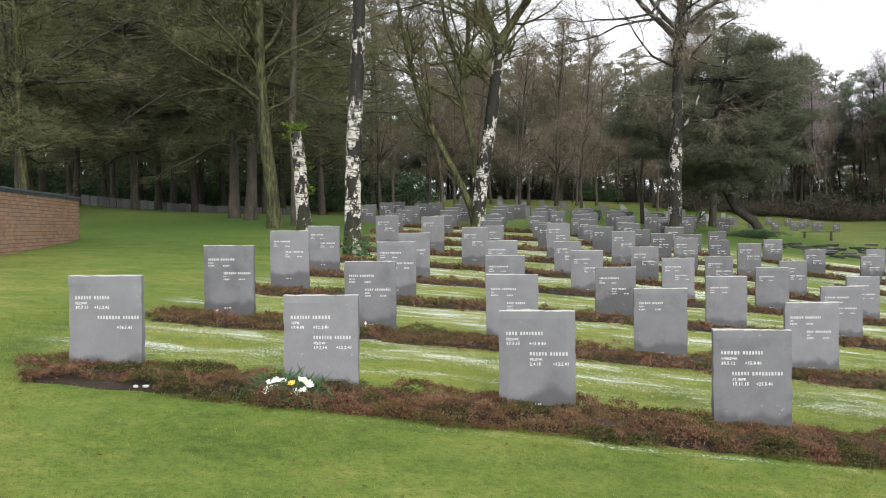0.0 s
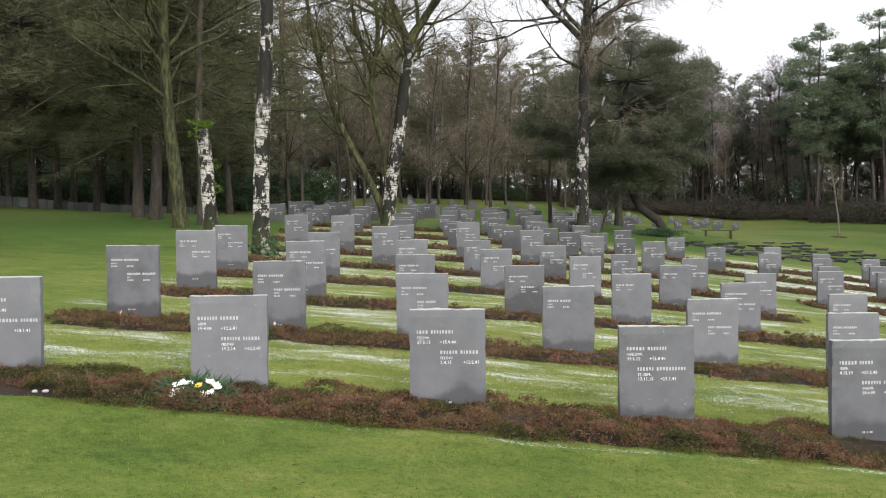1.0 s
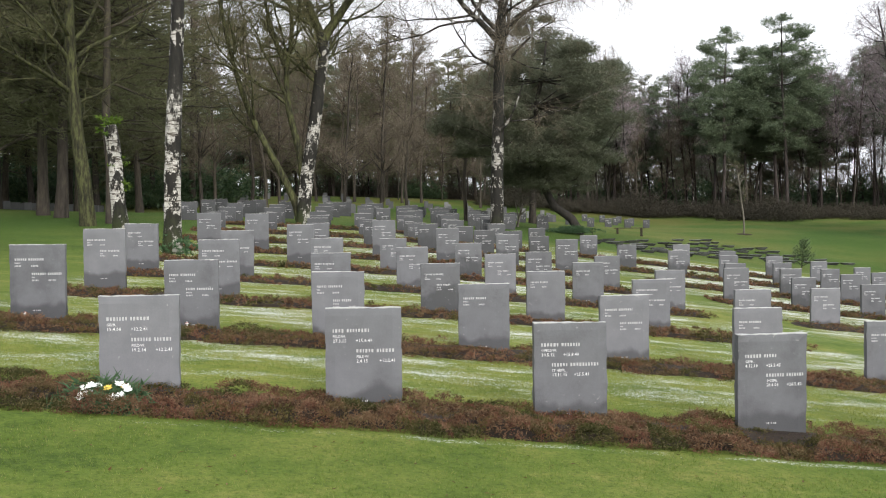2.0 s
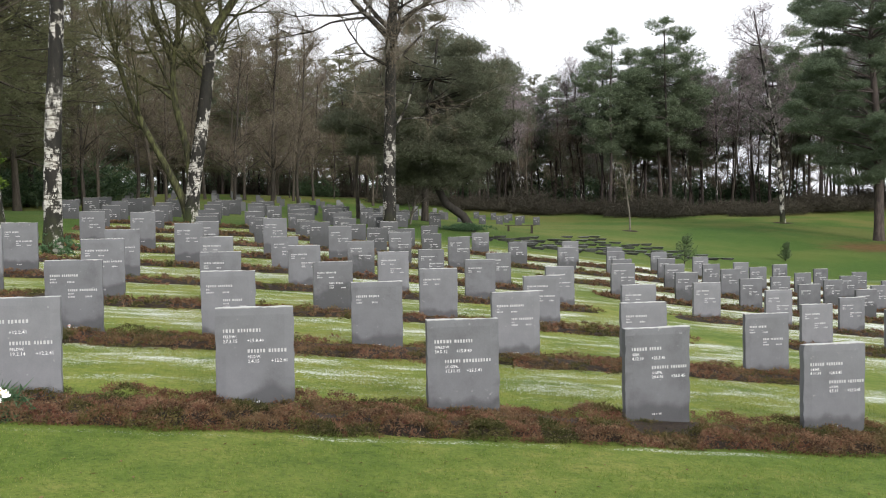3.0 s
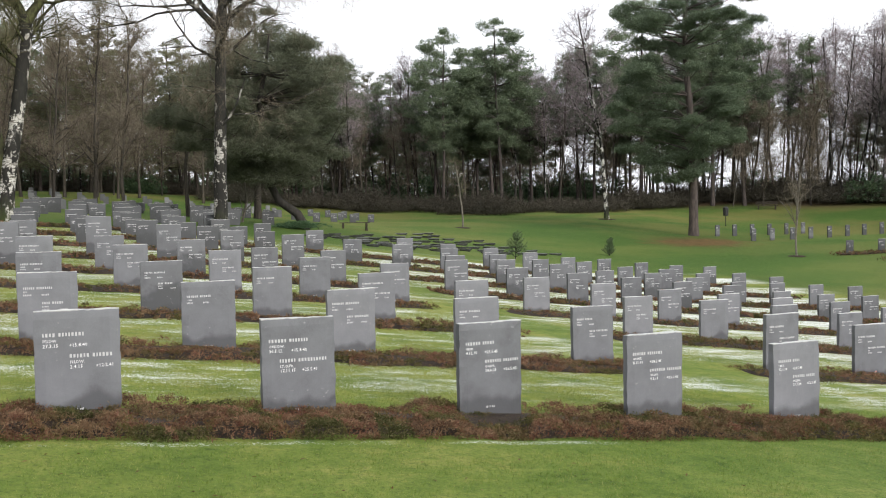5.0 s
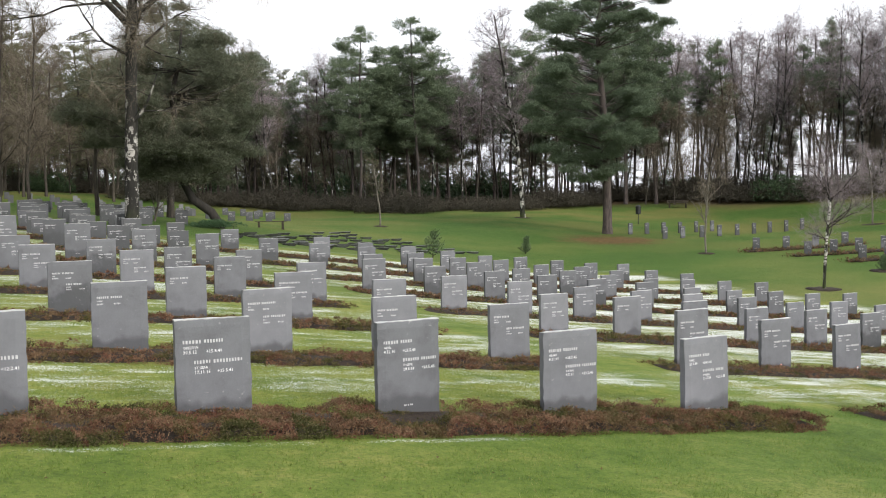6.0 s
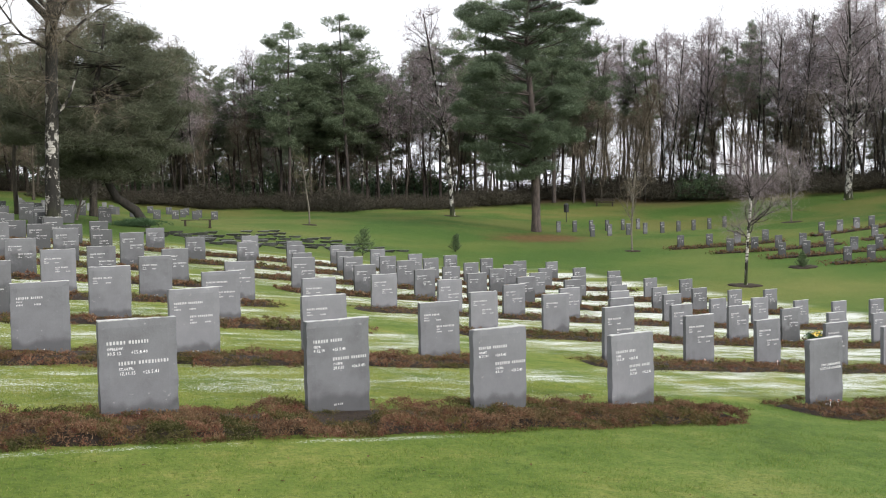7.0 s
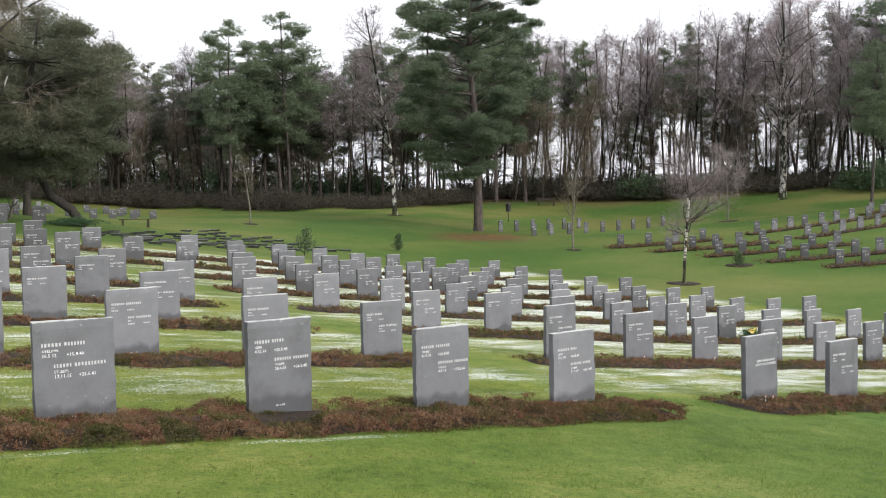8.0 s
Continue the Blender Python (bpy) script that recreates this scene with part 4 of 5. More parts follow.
def old_birch(g):
    main = bent([(0, 0, -0.3), (0.04, 0, 0.6), (0.12, 0, 1.6), (0.32, 0, 2.9), (0.56, 0, 4.4), (0.76, 0, 6.0), (0.94, 0, 7.3), (0.9, 0, 8.1)], 0.30, 0.25)
    left = bent([(0.9, 0, 7.9), (0.5, 0.1, 8.9), (0.1, 0.2, 9.9), (-0.3, 0.3, 11.5), (-0.2, 0.3, 14)], 0.17, 0.04)
    right = bent([(0.9, 0, 7.8), (1.5, 0, 8.7), (2.2, -0.1, 9.7), (2.7, -0.2, 11.3), (2.8, -0.2, 14)], 0.20, 0.04)
    thin = bent([(-0.1, 0.2, 0.2), (-0.35, 0.2, 1.1), (-1.2, 0.2, 2.8), (-2.05, 0.3, 4.4), (-2.7, 0.3, 6.3), (-3.1, 0.3, 8.0), (-3.5, 0.2, 10.5), (-3.6, 0.2, 13)], 0.17, 0.04)
    back = bent([(0.05, 0.3, 0.3), (0.0, 0.3, 2.6), (-0.3, 0.3, 3.9), (-0.62, 0.3, 5.2), (-0.62, 0.4, 6.7), (-0.3, 0.4, 8.2), (-0.5, 0.5, 10), (-1.0, 0.5, 13)], 0.19, 0.04)
    fork = bent([(-0.6, 0.4, 6.6), (-1.0, 0.3, 7.6), (-1.5, 0.3, 9.3), (-1.6, 0.3, 12)], 0.11, 0.03)
    return [main, left, right, thin, back, fork]


place(bare_tree("birch_tree", "old birch with leaning mossy stems and a pale peeling foot", 32, 0, 0, BARK_MOSS, TWIG_GREEN, pale=BIRCH_B, limbs=(8, 15, 17, 15, 15, 10), first=(0.6, 0.12, 0.12, 0.28, 0.36, 0.15), limb_len=5.4, boughs=7, twig_n=17, twig_len=0.95, twig_w=0.006, droop=0.1, stems=old_birch), 2.05, 42)


def forked_birch(g):
    main = bent([(0, 0, -0.3), (0.05, 0, 2.5), (0.1, 0, 5.0), (0.16, 0, 7.2), (0.2, 0, 8.8)], 0.29, 0.22)
    left = bent([(0.18, 0, 8.5), (-0.5, 0.1, 9.2), (-1.3, 0.1, 9.9), (-2.0, 0.1, 10.8), (-2.9, 0, 11.8), (-3.3, 0, 13.5)], 0.14, 0.03)
    top = bent([(0.2, 0, 8.7), (0.35, 0, 10.2), (0.4, 0, 12.0), (0.3, 0, 14), (0.4, 0, 16.5)], 0.20, 0.04)
    right = bent([(0.2, 0, 8.8), (0.9, 0.2, 9.5), (1.9, 0.3, 10.2), (3.4, 0.3, 11.2), (4.8, 0.3, 11.8)], 0.12, 0.03)
    low = bent([(0.1, -0.2, 4.6), (0.5, -0.3, 5.0), (0.8, -0.4, 5.7), (1.1, -0.4, 6.6)], 0.07, 0.02)
    return [main, left, top, right, low]


place(bare_tree("birch_tree", "tall dark birch that forks high above the graves", 33, 0, 0, BIRCH_C, TWIG, limbs=(7, 15, 20, 16, 3), first=(0.6, 0.1, 0.05, 0.12, 0.3), limb_len=4.8, boughs=7, twig_n=18, twig_len=1.1, twig_w=0.0055, droop=0.5, stems=forked_birch), 13.3, 42.5)
place(bare_tree("tree", "mossy green trunk with spreading bare branches", 34, 0, 0, BARK_MOSS, TWIG_GREEN, limbs=30, first=0.28, limb_len=5.5, boughs=6, twig_n=14, twig_len=0.9, twig_w=0.006,
                stems=lambda g: [bent([(0, 0, -0.3), (-0.1, 0, 1.5), (-0.34, 0, 3.5), (-0.46, 0, 5.2), (-0.56, 0, 7.1), (-0.5, 0, 9.5), (-0.2, 0, 13), (0, 0, 17)], 0.29, 0.05)]), -9.73, 39)
place(bare_tree("tree", "dark trunk behind a mossy tree", 35, 16, 0.2, BARK_DARK, TWIG_GREEN, limbs=20, first=0.36, limb_len=5.5, boughs=5, twig_n=10, twig_w=0.006), -8.45, 40.5)
place(bare_tree("tree", "slim mossy tree beside the brick wall", 58, 0, 0, BARK_MOSS, TWIG_GREEN, limbs=22, first=0.3, limb_len=4, boughs=5, twig_n=10, twig_w=0.006,
                stems=lambda g: [bent([(0, 0, -0.3), (0, 0, 2), (-0.2, 0, 4.2), (-0.15, 0, 7), (-0.4, 0, 10), (-0.3, 0, 14)], 0.2, 0.04)]), -23.1, 43)
place(bare_tree("tree", "slim dark tree behind the rows of stones", 59, 9, 0.13, BARK_DARK, TWIG_GREEN, limbs=16, first=0.3, limb_len=3.2, boughs=4, twig_n=9, twig_w=0.007, sides=7), 11.55, 60)

# broken birch stub with ivy on top
rng = np.random.default_rng(36)
stub = tagged(new("birch_stump"), "tall broken white birch stump topped with ivy", "tree stump")
sp, sr = limb((0, 0, -0.3), (-0.02, 0, 1), 3.9, 0.27, 0.2, 6, rng, 0.05)
part("trunk", mesh_of("trunk", *tube(sp, sr, 10, 0.08, rng), BIRCH_A, True), stub)
tagged(part("ivy", mesh_of("ivy", *tufts(np.concatenate([sp[-1] + rng.normal(size=(26, 3)) * (0.16, 0.16, 0.14), sp[3:5].repeat(5, 0) + (0.2, 0, 0) + rng.normal(size=(10, 3)) * 0.12]), 12, 0.1, rng, 0.12, 0.09, 0.8, 0.2), IVY), stub, "bright green ivy"), kind="stuff")
place(stub, -7.95, 33)
ivy = tagged(new("ivy", mesh_of("ivy", *tufts(rng.normal(size=(36, 3)) * (0.34, 0.22, 0.14) + (0, -0.15, 0.2), 10, 0.1, rng, 0.11, 0.07, 0.8, 0.3), LEAF_WREATH)), "green ivy round the foot of a birch", "ivy", kind="stuff")
place(ivy, -5.25, 26.8)


def leaning_stem(rng):
    p = np.array([(0.55, 0, -0.3), (0.4, 0, 0.3), (0.1, 0, 0.8), (-0.4, 0, 1.15), (-0.95, 0, 1.55), (-1.35, 0.1, 2.4), (-1.5, 0.2, 4), (-1.9, 0.1, 7), (-1.6, 0, 8.4), (-1.4, 0, 9.6), (-1.3, 0, 10.6)])
    return p, np.array([0.34, 0.27, 0.25, 0.24, 0.22, 0.2, 0.18, 0.15, 0.12, 0.08, 0.05])


place(cloud_pine("pine_tree", "wide dark pine on a bent leaning trunk", 37, leaning_stem(None), [(2.6, 2.2, -1.0), (4.0, 4.2, -2.0), (6.0, 5.2, -2.3), (7.6, 4.6, -1.8), (9.2, 3.4, -0.9), (10.5, 1.5, -0.7)], 135, BARK_BLACK, NEEDLE_GREY, size=1.05, per=80, needles=12, length=0.25, width=0.034, climb=0.1, round_=0.6), 17.55, 55)
place(cloud_pine("pine_tree", "dark pine behind a leaning pine", 41, bent([(0, 0, -0.3), (0.1, 0, 5), (0, 0, 10), (0.1, 0, 14)], 0.26, 0.05), [(3.0, 3.0, 0), (6.0, 4.4, 0), (9.0, 4.0, 0), (12.0, 2.4, 0), (14.3, 0.8, 0)], 80, BARK_DARK, NEEDLE_GREY, size=1.0, per=60, needles=11, length=0.28, width=0.04, climb=0.15), 15.4, 68)
place(cloud_pine("scots_pine", "tall Scots pine alone on the lawn", 38, bent([(0, 0, -0.3), (-0.02, 0, 3), (-0.1, 0, 6), (-0.2, 0, 9), (-0.7, 0, 13), (-0.75, 0, 15), (-0.5, 0, 18), (-0.4, 0, 21)], 0.36, 0.06, 1.3),
                 [(4.2, 2.0, -2.0), (6.0, 3.8, -1.4), (8.0, 5.2, -1.3), (9.8, 5.7, -1.5), (11.5, 5.0, -1.3), (13.2, 3.0, -0.9), (13.9, 0.8, -0.8), (14.4, 3.2, -1.6), (15.3, 5.4, -0.9), (17.0, 5.2, 0.2), (19.0, 4.0, 0.2), (21.2, 1.6, -0.2)], 165, BARK_PINE, NEEDLE, size=1.0, per=95, needles=13, length=0.27, width=0.036, climb=0.32), 40.45, 76)
place(bare_tree("birch_tree", "white-stemmed birch with a purple-brown crown", 39, 18, 0.2, BIRCH_WHITE, TWIG_PURPLE, lean=(-0.05, 0), limbs=26, first=0.3, limb_len=4.5, boughs=5, twig_n=10, twig_len=1.2, twig_w=0.014), 35.6, 87)
place(bare_tree("beech_tree", "large pale-barked tree at the edge of the wood", 40, 20, 0.32, BIRCH_B, TWIG_PURPLE, limbs=30, first=0.2, limb_len=7, boughs=5, twig_n=10, twig_len=1.2, twig_w=0.014), 57.5, 100.5)

# young trees planted on the lawn
place(bare_tree("young_tree", "thin young tree with a few bare branches", 51, 5.0, 0.06, BARK_PALE, TWIG_GREEN, limbs=14, first=0.35, limb_len=1.6, boughs=2, twig_n=5, twig_len=0.5, sides=6), 27.25, 73)
place(bare_tree("young_tree", "slim young tree with upswept bare twigs", 52, 5.2, 0.06, BARK_PALE, TWIG, limbs=14, first=0.38, limb_len=2.2, boughs=2, twig_n=5, twig_len=0.6, rise=0.6, sides=6), 45.95, 64.5)
place(bare_tree("young_tree", "young birch with a round russet crown of twigs", 53, 5.8, 0.075, BARK_DARK, TWIG_PURPLE, pale=BIRCH_WHITE, limbs=22, first=0.36, limb_len=2.7, boughs=6, twig_n=16, twig_len=0.7, twig_w=0.003, rise=0.95, sides=8), 52.17, 48)
place(bare_tree("young_tree", "young tree with a russet twiggy crown", 54, 6.0, 0.07, BARK_PALE, TWIG_PURPLE, limbs=22, first=0.25, limb_len=3.0, boughs=5, twig_n=11, twig_len=0.6, rise=1.0, sides=6), 54.6, 86)
place(bare_tree("dead_shrub", "small pale leafless shrub", 55, 2.8, 0.07, BARK_PALE, BARK_PALE, limbs=16, first=0.1, limb_len=2.2, boughs=3, twig_n=7, twig_len=0.5, sides=6), 14.5, 56)


def young_pine(seed, height, spread, whorls, arms):
    """A small planted pine: a leader and tiers of upswept branches with short needles."""
    rng = np.random.default_rng(seed)
    tree = tagged(new("young_pine"), "small young pine planted on the lawn", "tree", "young pines on the lawn")
    pts, rad = limb((0, 0, -0.1), (0, 0, 1), height + 0.1, 0.028, 0.008, 8, rng, 0.03)
    wood, cent = [tube(pts, rad, 6)], [pts[5:]]
    for w in range(whorls):
        e = w / whorls
        p = pts[0] * (1 - 0.14 - 0.78 * e) + pts[-1] * (0.14 + 0.78 * e)
        for q in range(arms):
            a_ = 2 * math.pi * (q + rng.uniform(0, 0.7)) / arms
            ln = spread * (1 - 0.75 * e) * rng.uniform(0.6, 1.15)
            bp, br = limb(p, (math.cos(a_), math.sin(a_), 0.35 + 0.5 * e), ln, 0.012, 0.005, 4, rng, 0.1, 0.12)
            wood.append(tube(bp, br, 3))
            cent.append(bp[1:])
            cent.append((bp[1:-1] + bp[2:]) / 2)
    part("trunk", mesh_of("trunk", *merged(wood), BARK_DARK, True), tree)
    c = np.concatenate(cent)
    tagged(part("crown", mesh_of("crown", *tufts(c, 11, 0.03, rng, 0.10, 0.016, 0.8, 0.3), LEAF_YOUNG), tree, "short green needles"), kind="stuff")
    return tree


place(young_pine(61, 1.5, 0.9, 6, 8), 30.3, 50)
place(young_pine(62, 1.15, 0.56, 7, 9), 35.72, 59.5)
place(young_pine(63, 0.85, 0.5, 6, 9), 55.19, 55.5)


def tree_pit(az, r, size, seed):
    """Ring of bare soil dug round a planted tree."""
    rng = np.random.default_rng(seed)
    x, y = polar(az, r)
    z = gz(x, y)
    n = 26
    a_ = np.arange(n) * 2 * np.pi / n
    rows = []
    for q, h in ((1.0, -0.03), (0.9, 0.05), (0.5, 0.075), (0.08, 0.05)):
        rad = size * q * (1 + rng.uniform(-0.12, 0.12, n))
        px_, py_ = x + rad * np.cos(a_), y + rad * np.sin(a_)
        rows.append(np.stack([px_ - x, py_ - y, ground(px_, py_) - z + h + rng.uniform(-0.012, 0.012, n)], -1))
    i, j = np.meshgrid(np.arange(3), np.arange(n), indexing="ij")
    f = np.stack([i * n + j, i * n + (j + 1) % n, (i + 1) * n + (j + 1) % n, (i + 1) * n + j], -1).reshape(-1, 4)
    ob = tagged(new("tree_pit", mesh_of("tree_pit", np.concatenate(rows).reshape(-1, 3), f, SOIL, True)), "ring of dark bare soil round a young tree", "soil", "tree pits in the lawn")
    ob.location = (x, y, z)


for az_, r_, s_ in ((52.17, 48, 0.8), (55.19, 55.5, 0.75), (27.25, 73, 0.6), (45.95, 64.5, 0.55), (54.6, 86, 0.9), (35.6, 87, 0.8)):
    tree_pit(az_, r_, s_, int(az_ * 10))

# low evergreen growth round the foot of the leaning pine
rng = np.random.default_rng(64)
shrub = tagged(new("juniper_shrub"), "low dark green juniper under a leaning pine", "shrub")
c = rng.normal(size=(420, 3)) * (0.85, 0.5, 0.0)
c[:, 2] = 0.12 + rng.uniform(0, 0.45, 420) * np.exp(-(c[:, 0] / 2.4) ** 2)
tagged(part("foliage", mesh_of("foliage", *tufts(c, 10, 0.12, rng, 0.2, 0.045, 0.6, 0.2), LEAF_WREATH), shrub), kind="stuff")
part("stem", mesh_of("stem", *merged([tube(*limb((x_, 0, -0.1), (rng.normal() * 0.5, 0, 1), 0.5, 0.03, 0.01, 4, rng), 4) for x_ in (-0.8, 0.0, 0.8, 1.6)]), BARK_DARK), shrub)
place(shrub, 17.7, 53.8, 0, 0.72)

# the woods: a few trees of each kind, repeated
POOL = []
for q in range(4):
    H = 18 + q
    bare_h = H * (0.34 + 0.06 * (q % 3))
    POOL.append(cloud_pine("pine_tree", "tall dark pine at the edge of the wood", 70 + q, bent([(0, 0, -0.3), (0.15 * (q - 1), 0, H * 0.3), (-0.2, 0.1, H * 0.6), (0.1 * q, 0, H)], 0.22, 0.05),
                           [(bare_h, 2.0, 0), (H * 0.55, 4.0 + 0.5 * (q % 2), 0.5 * (q % 3) - 0.5), (H * 0.72, 4.0, 0.3), (H * 0.88, 3.0 + 0.4 * (q % 2), 0.2), (H * 1.01, 1.2, 0)], 60, BARK_PINE, NEEDLE, "pines of the wood", 1.3, 56, 8, 0.36, 0.062, 6, 0.25, 0.68))
for q in range(4):
    POOL.append(bare_tree("birch_tree", "leafless birch with a haze of brown twigs", 80 + q, 17 + q, 0.16, BARK_DARK if q % 2 else BIRCH_C, TWIG_PURPLE, "bare trees of the wood", limbs=28, first=0.34, limb_len=5.4, boughs=5, twig_n=9, twig_len=1.3, twig_w=0.012, rise=0.75, sides=6, coarse=True))
for q in range(3):
    POOL.append(pine("conifer_tree", "dense olive conifer with low drooping branches", 90 + q, 22 + q, 0.27, 0.13 + 0.03 * q, 6.4, BARK_DARK, NEEDLE_OLIVE, "conifers of the wood", whorls=22, arms=5, tufts_n=9, needles=10, length=0.5, width=0.07, droop=0.18, shape=0.5, sides=7))
for q in range(2):
    POOL.append(pine("pine_tree", "slender pine with a high sparse crown", 96 + q, 18 + q, 0.15, 0.5, 2.4, BARK_DARK, NEEDLE, "pines of the wood", whorls=11, arms=4, tufts_n=8, needles=10, length=0.42, width=0.07, sides=6))
for q in range(3):
    POOL.append(bare_tree("sapling", "leafless brown sapling under the taller trees", 100 + q, 8 + q, 0.07, BARK_DARK, TWIG, "saplings of the wood", limbs=18, first=0.1, limb_len=3.2, boughs=4, twig_n=9, twig_len=1.1, twig_w=0.013, rise=0.6, sides=5, coarse=True))
for q in range(2):
    POOL.append(pine("conifer_tree", "tall olive conifer beside the lawn with drooping branches", 105 + q, 21 + 2 * q, 0.22, 0.16 + 0.04 * q, 6.6, BARK_DARK, NEEDLE_OLIVE, "conifers beside the lawn", whorls=30, arms=6, tufts_n=14, needles=18, length=0.30, width=0.034, droop=0.2, shape=0.45, sides=9))
for q in range(2):
    POOL.append(bare_tree("tree", "tall leafless tree with a brown haze of twigs", 112 + q, 18 + q, 0.17, BARK_DARK, TWIG, "bare trees behind the graves", limbs=32, first=0.18, limb_len=5.0, boughs=5, twig_n=14, twig_len=1.2, twig_w=0.010, rise=0.75, sides=7, coarse=True))
PINES, BARES, OLIVES, SLIM, YOUNG, NEAR, BROWN = POOL[:4], POOL[4:8], POOL[8:11], POOL[11:13], POOL[13:16], POOL[16:18], POOL[18:]
rng = np.random.default_rng(77)
used = set()


def wood(kinds, az, r, size=1.0):
    x, y = polar(az, r)
    k = kinds[int(rng.integers(len(kinds)))]
    s = size * rng.uniform(0.88, 1.12)
    m = pose(x, y, gz(x, y), rng.uniform(-2, 2), rng.uniform(-2, 2), rng.uniform(0, 360))
    if k.name not in used:
        used.add(k.name)
        k.matrix_basis = m
        k.scale = (s, s, s)
        return k
    ob = copy_thing(k, m)
    ob.scale = (s, s, s)
    return ob


def belt(kinds, n, az0, az1, r0, r1, size=1.0):
    for q in range(n):
        wood(kinds, az0 + (az1 - az0) * (q + rng.random()) / n, rng.uniform(r0, r1), size)


# dark conifers on the near side of the wood
for az_, r_ in ((-17.4, 62), (-16.2, 70), (-12.0, 47.5), (-11.1, 45), (-23.3, 45), (-20.5, 66), (-14.2, 66), (-7.0, 70), (-25.5, 62), (-28, 52), (-18.6, 75), (-10.2, 62)):
    wood(NEAR, az_, r_)
belt(OLIVES, 18, -32, -4, 80, 100)
belt(OLIVES + PINES, 24, -32, -3, 112, 150)
belt(BROWN, 12, -4, 9, 74, 98, 0.82)
belt(BROWN + OLIVES, 6, 0, 8, 98, 112, 0.74)
belt(BROWN + YOUNG, 14, 5, 18, 96, 112, 0.8)
belt(OLIVES + YOUNG, 24, -4, 17, 104, 128, 0.7)
belt(PINES + BARES, 24, -3, 20, 108, 130, 0.8)
belt(PINES + OLIVES, 26, -4, 26, 134, 175, 0.8)
belt(PINES + BARES[:2], 8, 17, 22, 107, 122, 0.76)
belt(PINES + BARES[:2], 25, 22.5, 44, 107, 122, 0.90)
belt(BARES + BROWN, 22, 18, 44, 113, 124, 0.84)
belt(PINES + BARES + OLIVES, 24, 19, 44, 124, 150, 0.8)
belt(BARES, 42, 43, 76, 111, 130)
belt(BARES + SLIM, 30, 44, 76, 126, 142)
belt(SLIM + YOUNG, 36, 43, 76, 114, 136, 0.95)
belt(YOUNG, 24, -30, 20, 112, 140)
belt(YOUNG, 46, 18, 48, 108, 138, 1.1)
belt(YOUNG, 22, 44, 76, 114, 130, 1.1)
belt(BARES, 20, 54, 76, 106, 122, 0.9)
belt(YOUNG, 18, 52, 76, 110, 124, 1.2)
belt(SLIM + YOUNG, 20, 45, 64, 116, 138, 0.9)
belt(PINES, 5, 46, 66, 128, 150, 0.72)
belt(YOUNG, 10, 44, 70, 136, 160, 1.0)
for az_, r_ in ((62.0, 88), (63.8, 92), (66.0, 98)):
    wood(PINES, az_, r_, 0.62)
for az_ in (37.5, 41.5, 63.0, 66.0, 69.5):
    wood(PINES, az_, 110, 1.05)
# the wood goes on round and behind the camera
belt(PINES + BARES, 16, 80, 326, 80, 110)


def bush(label, leaf, seed, size, n, length=0.3, width=0.12, name="bush", group="undergrowth at the edge of the wood"):
    rng2 = np.random.default_rng(seed)
    c = rng2.normal(size=(n, 3)) * (0.42, 0.42, 0.3)
    c = c / np.maximum(np.linalg.norm(c, axis=1)[:, None], 0.8) * size
    c[:, 2] = np.abs(c[:, 2]) + 0.15
    ob = new(name)
    tagged(ob, label, "bush", group)
    stem = [tube(*limb((0, 0, -0.1), (rng2.normal() * 0.6, rng2.normal() * 0.6, 1), size[2] * 0.8, 0.03, 0.01, 4, rng2), 4) for _ in range(7)]
    part("stem", mesh_of("stem", *merged(stem), BARK_DARK), ob)
    tagged(part("foliage", mesh_of("foliage", *tufts(c, 9, 0.25, rng2, length, width, 0.8, 0.3), leaf), ob), kind="stuff")
    return ob


BUSHES = [bush("tangled brown undergrowth under the trees", BRUSH, 110 + q, np.array([3.2, 2.2, 1.3 + 0.4 * q]), 420, 0.5, 0.05) for q in range(3)]
GREENS = [bush("dark evergreen bush at the edge of the wood", LEAF_DARK, 120 + q, np.array([3.0, 2.4, 2.6]), 420, 0.32, 0.10) for q in range(2)]
for q in range(60):
    az_ = 14 + 62 * (q + rng.random()) / 60
    near_ = 97 + 18 * min(max((az_ - 34) / 8, 0), 1) if az_ > 26 else 103
    wood(BUSHES, az_, rng.uniform(near_, near_ + 9), rng.uniform(0.7, 1.25))
for az_, r_, s_ in ((-4.0, 92, 1.7), (-2.6, 96, 1.5), (-13, 100, 1.3), (50.0, 109, 1.3), (53.5, 112, 0.9), (62, 104, 1.2), (9.0, 110, 1.0), (-6.5, 88, 1.2)):
    wood(GREENS, az_, r_, s_)
belt(BUSHES + GREENS[:1], 34, -30, 16, 114, 130, 1.2)
# evergreen thicket deep in the wood
belt(GREENS, 18, -28, -7, 98, 112, 1.4)
belt(GREENS, 24, -34, -4, 108, 118, 2.3)
belt(OLIVES, 14, -34, -5, 112, 124, 0.6)
belt(GREENS, 30, -32, 36, 126, 136, 1.9)
belt(GREENS, 22, -32, 36, 138, 150, 2.4)
belt(GREENS + BUSHES, 14, 36, 76, 122, 132, 1.3)
belt(BUSHES, 16, 44, 66, 107, 114, 1.1)
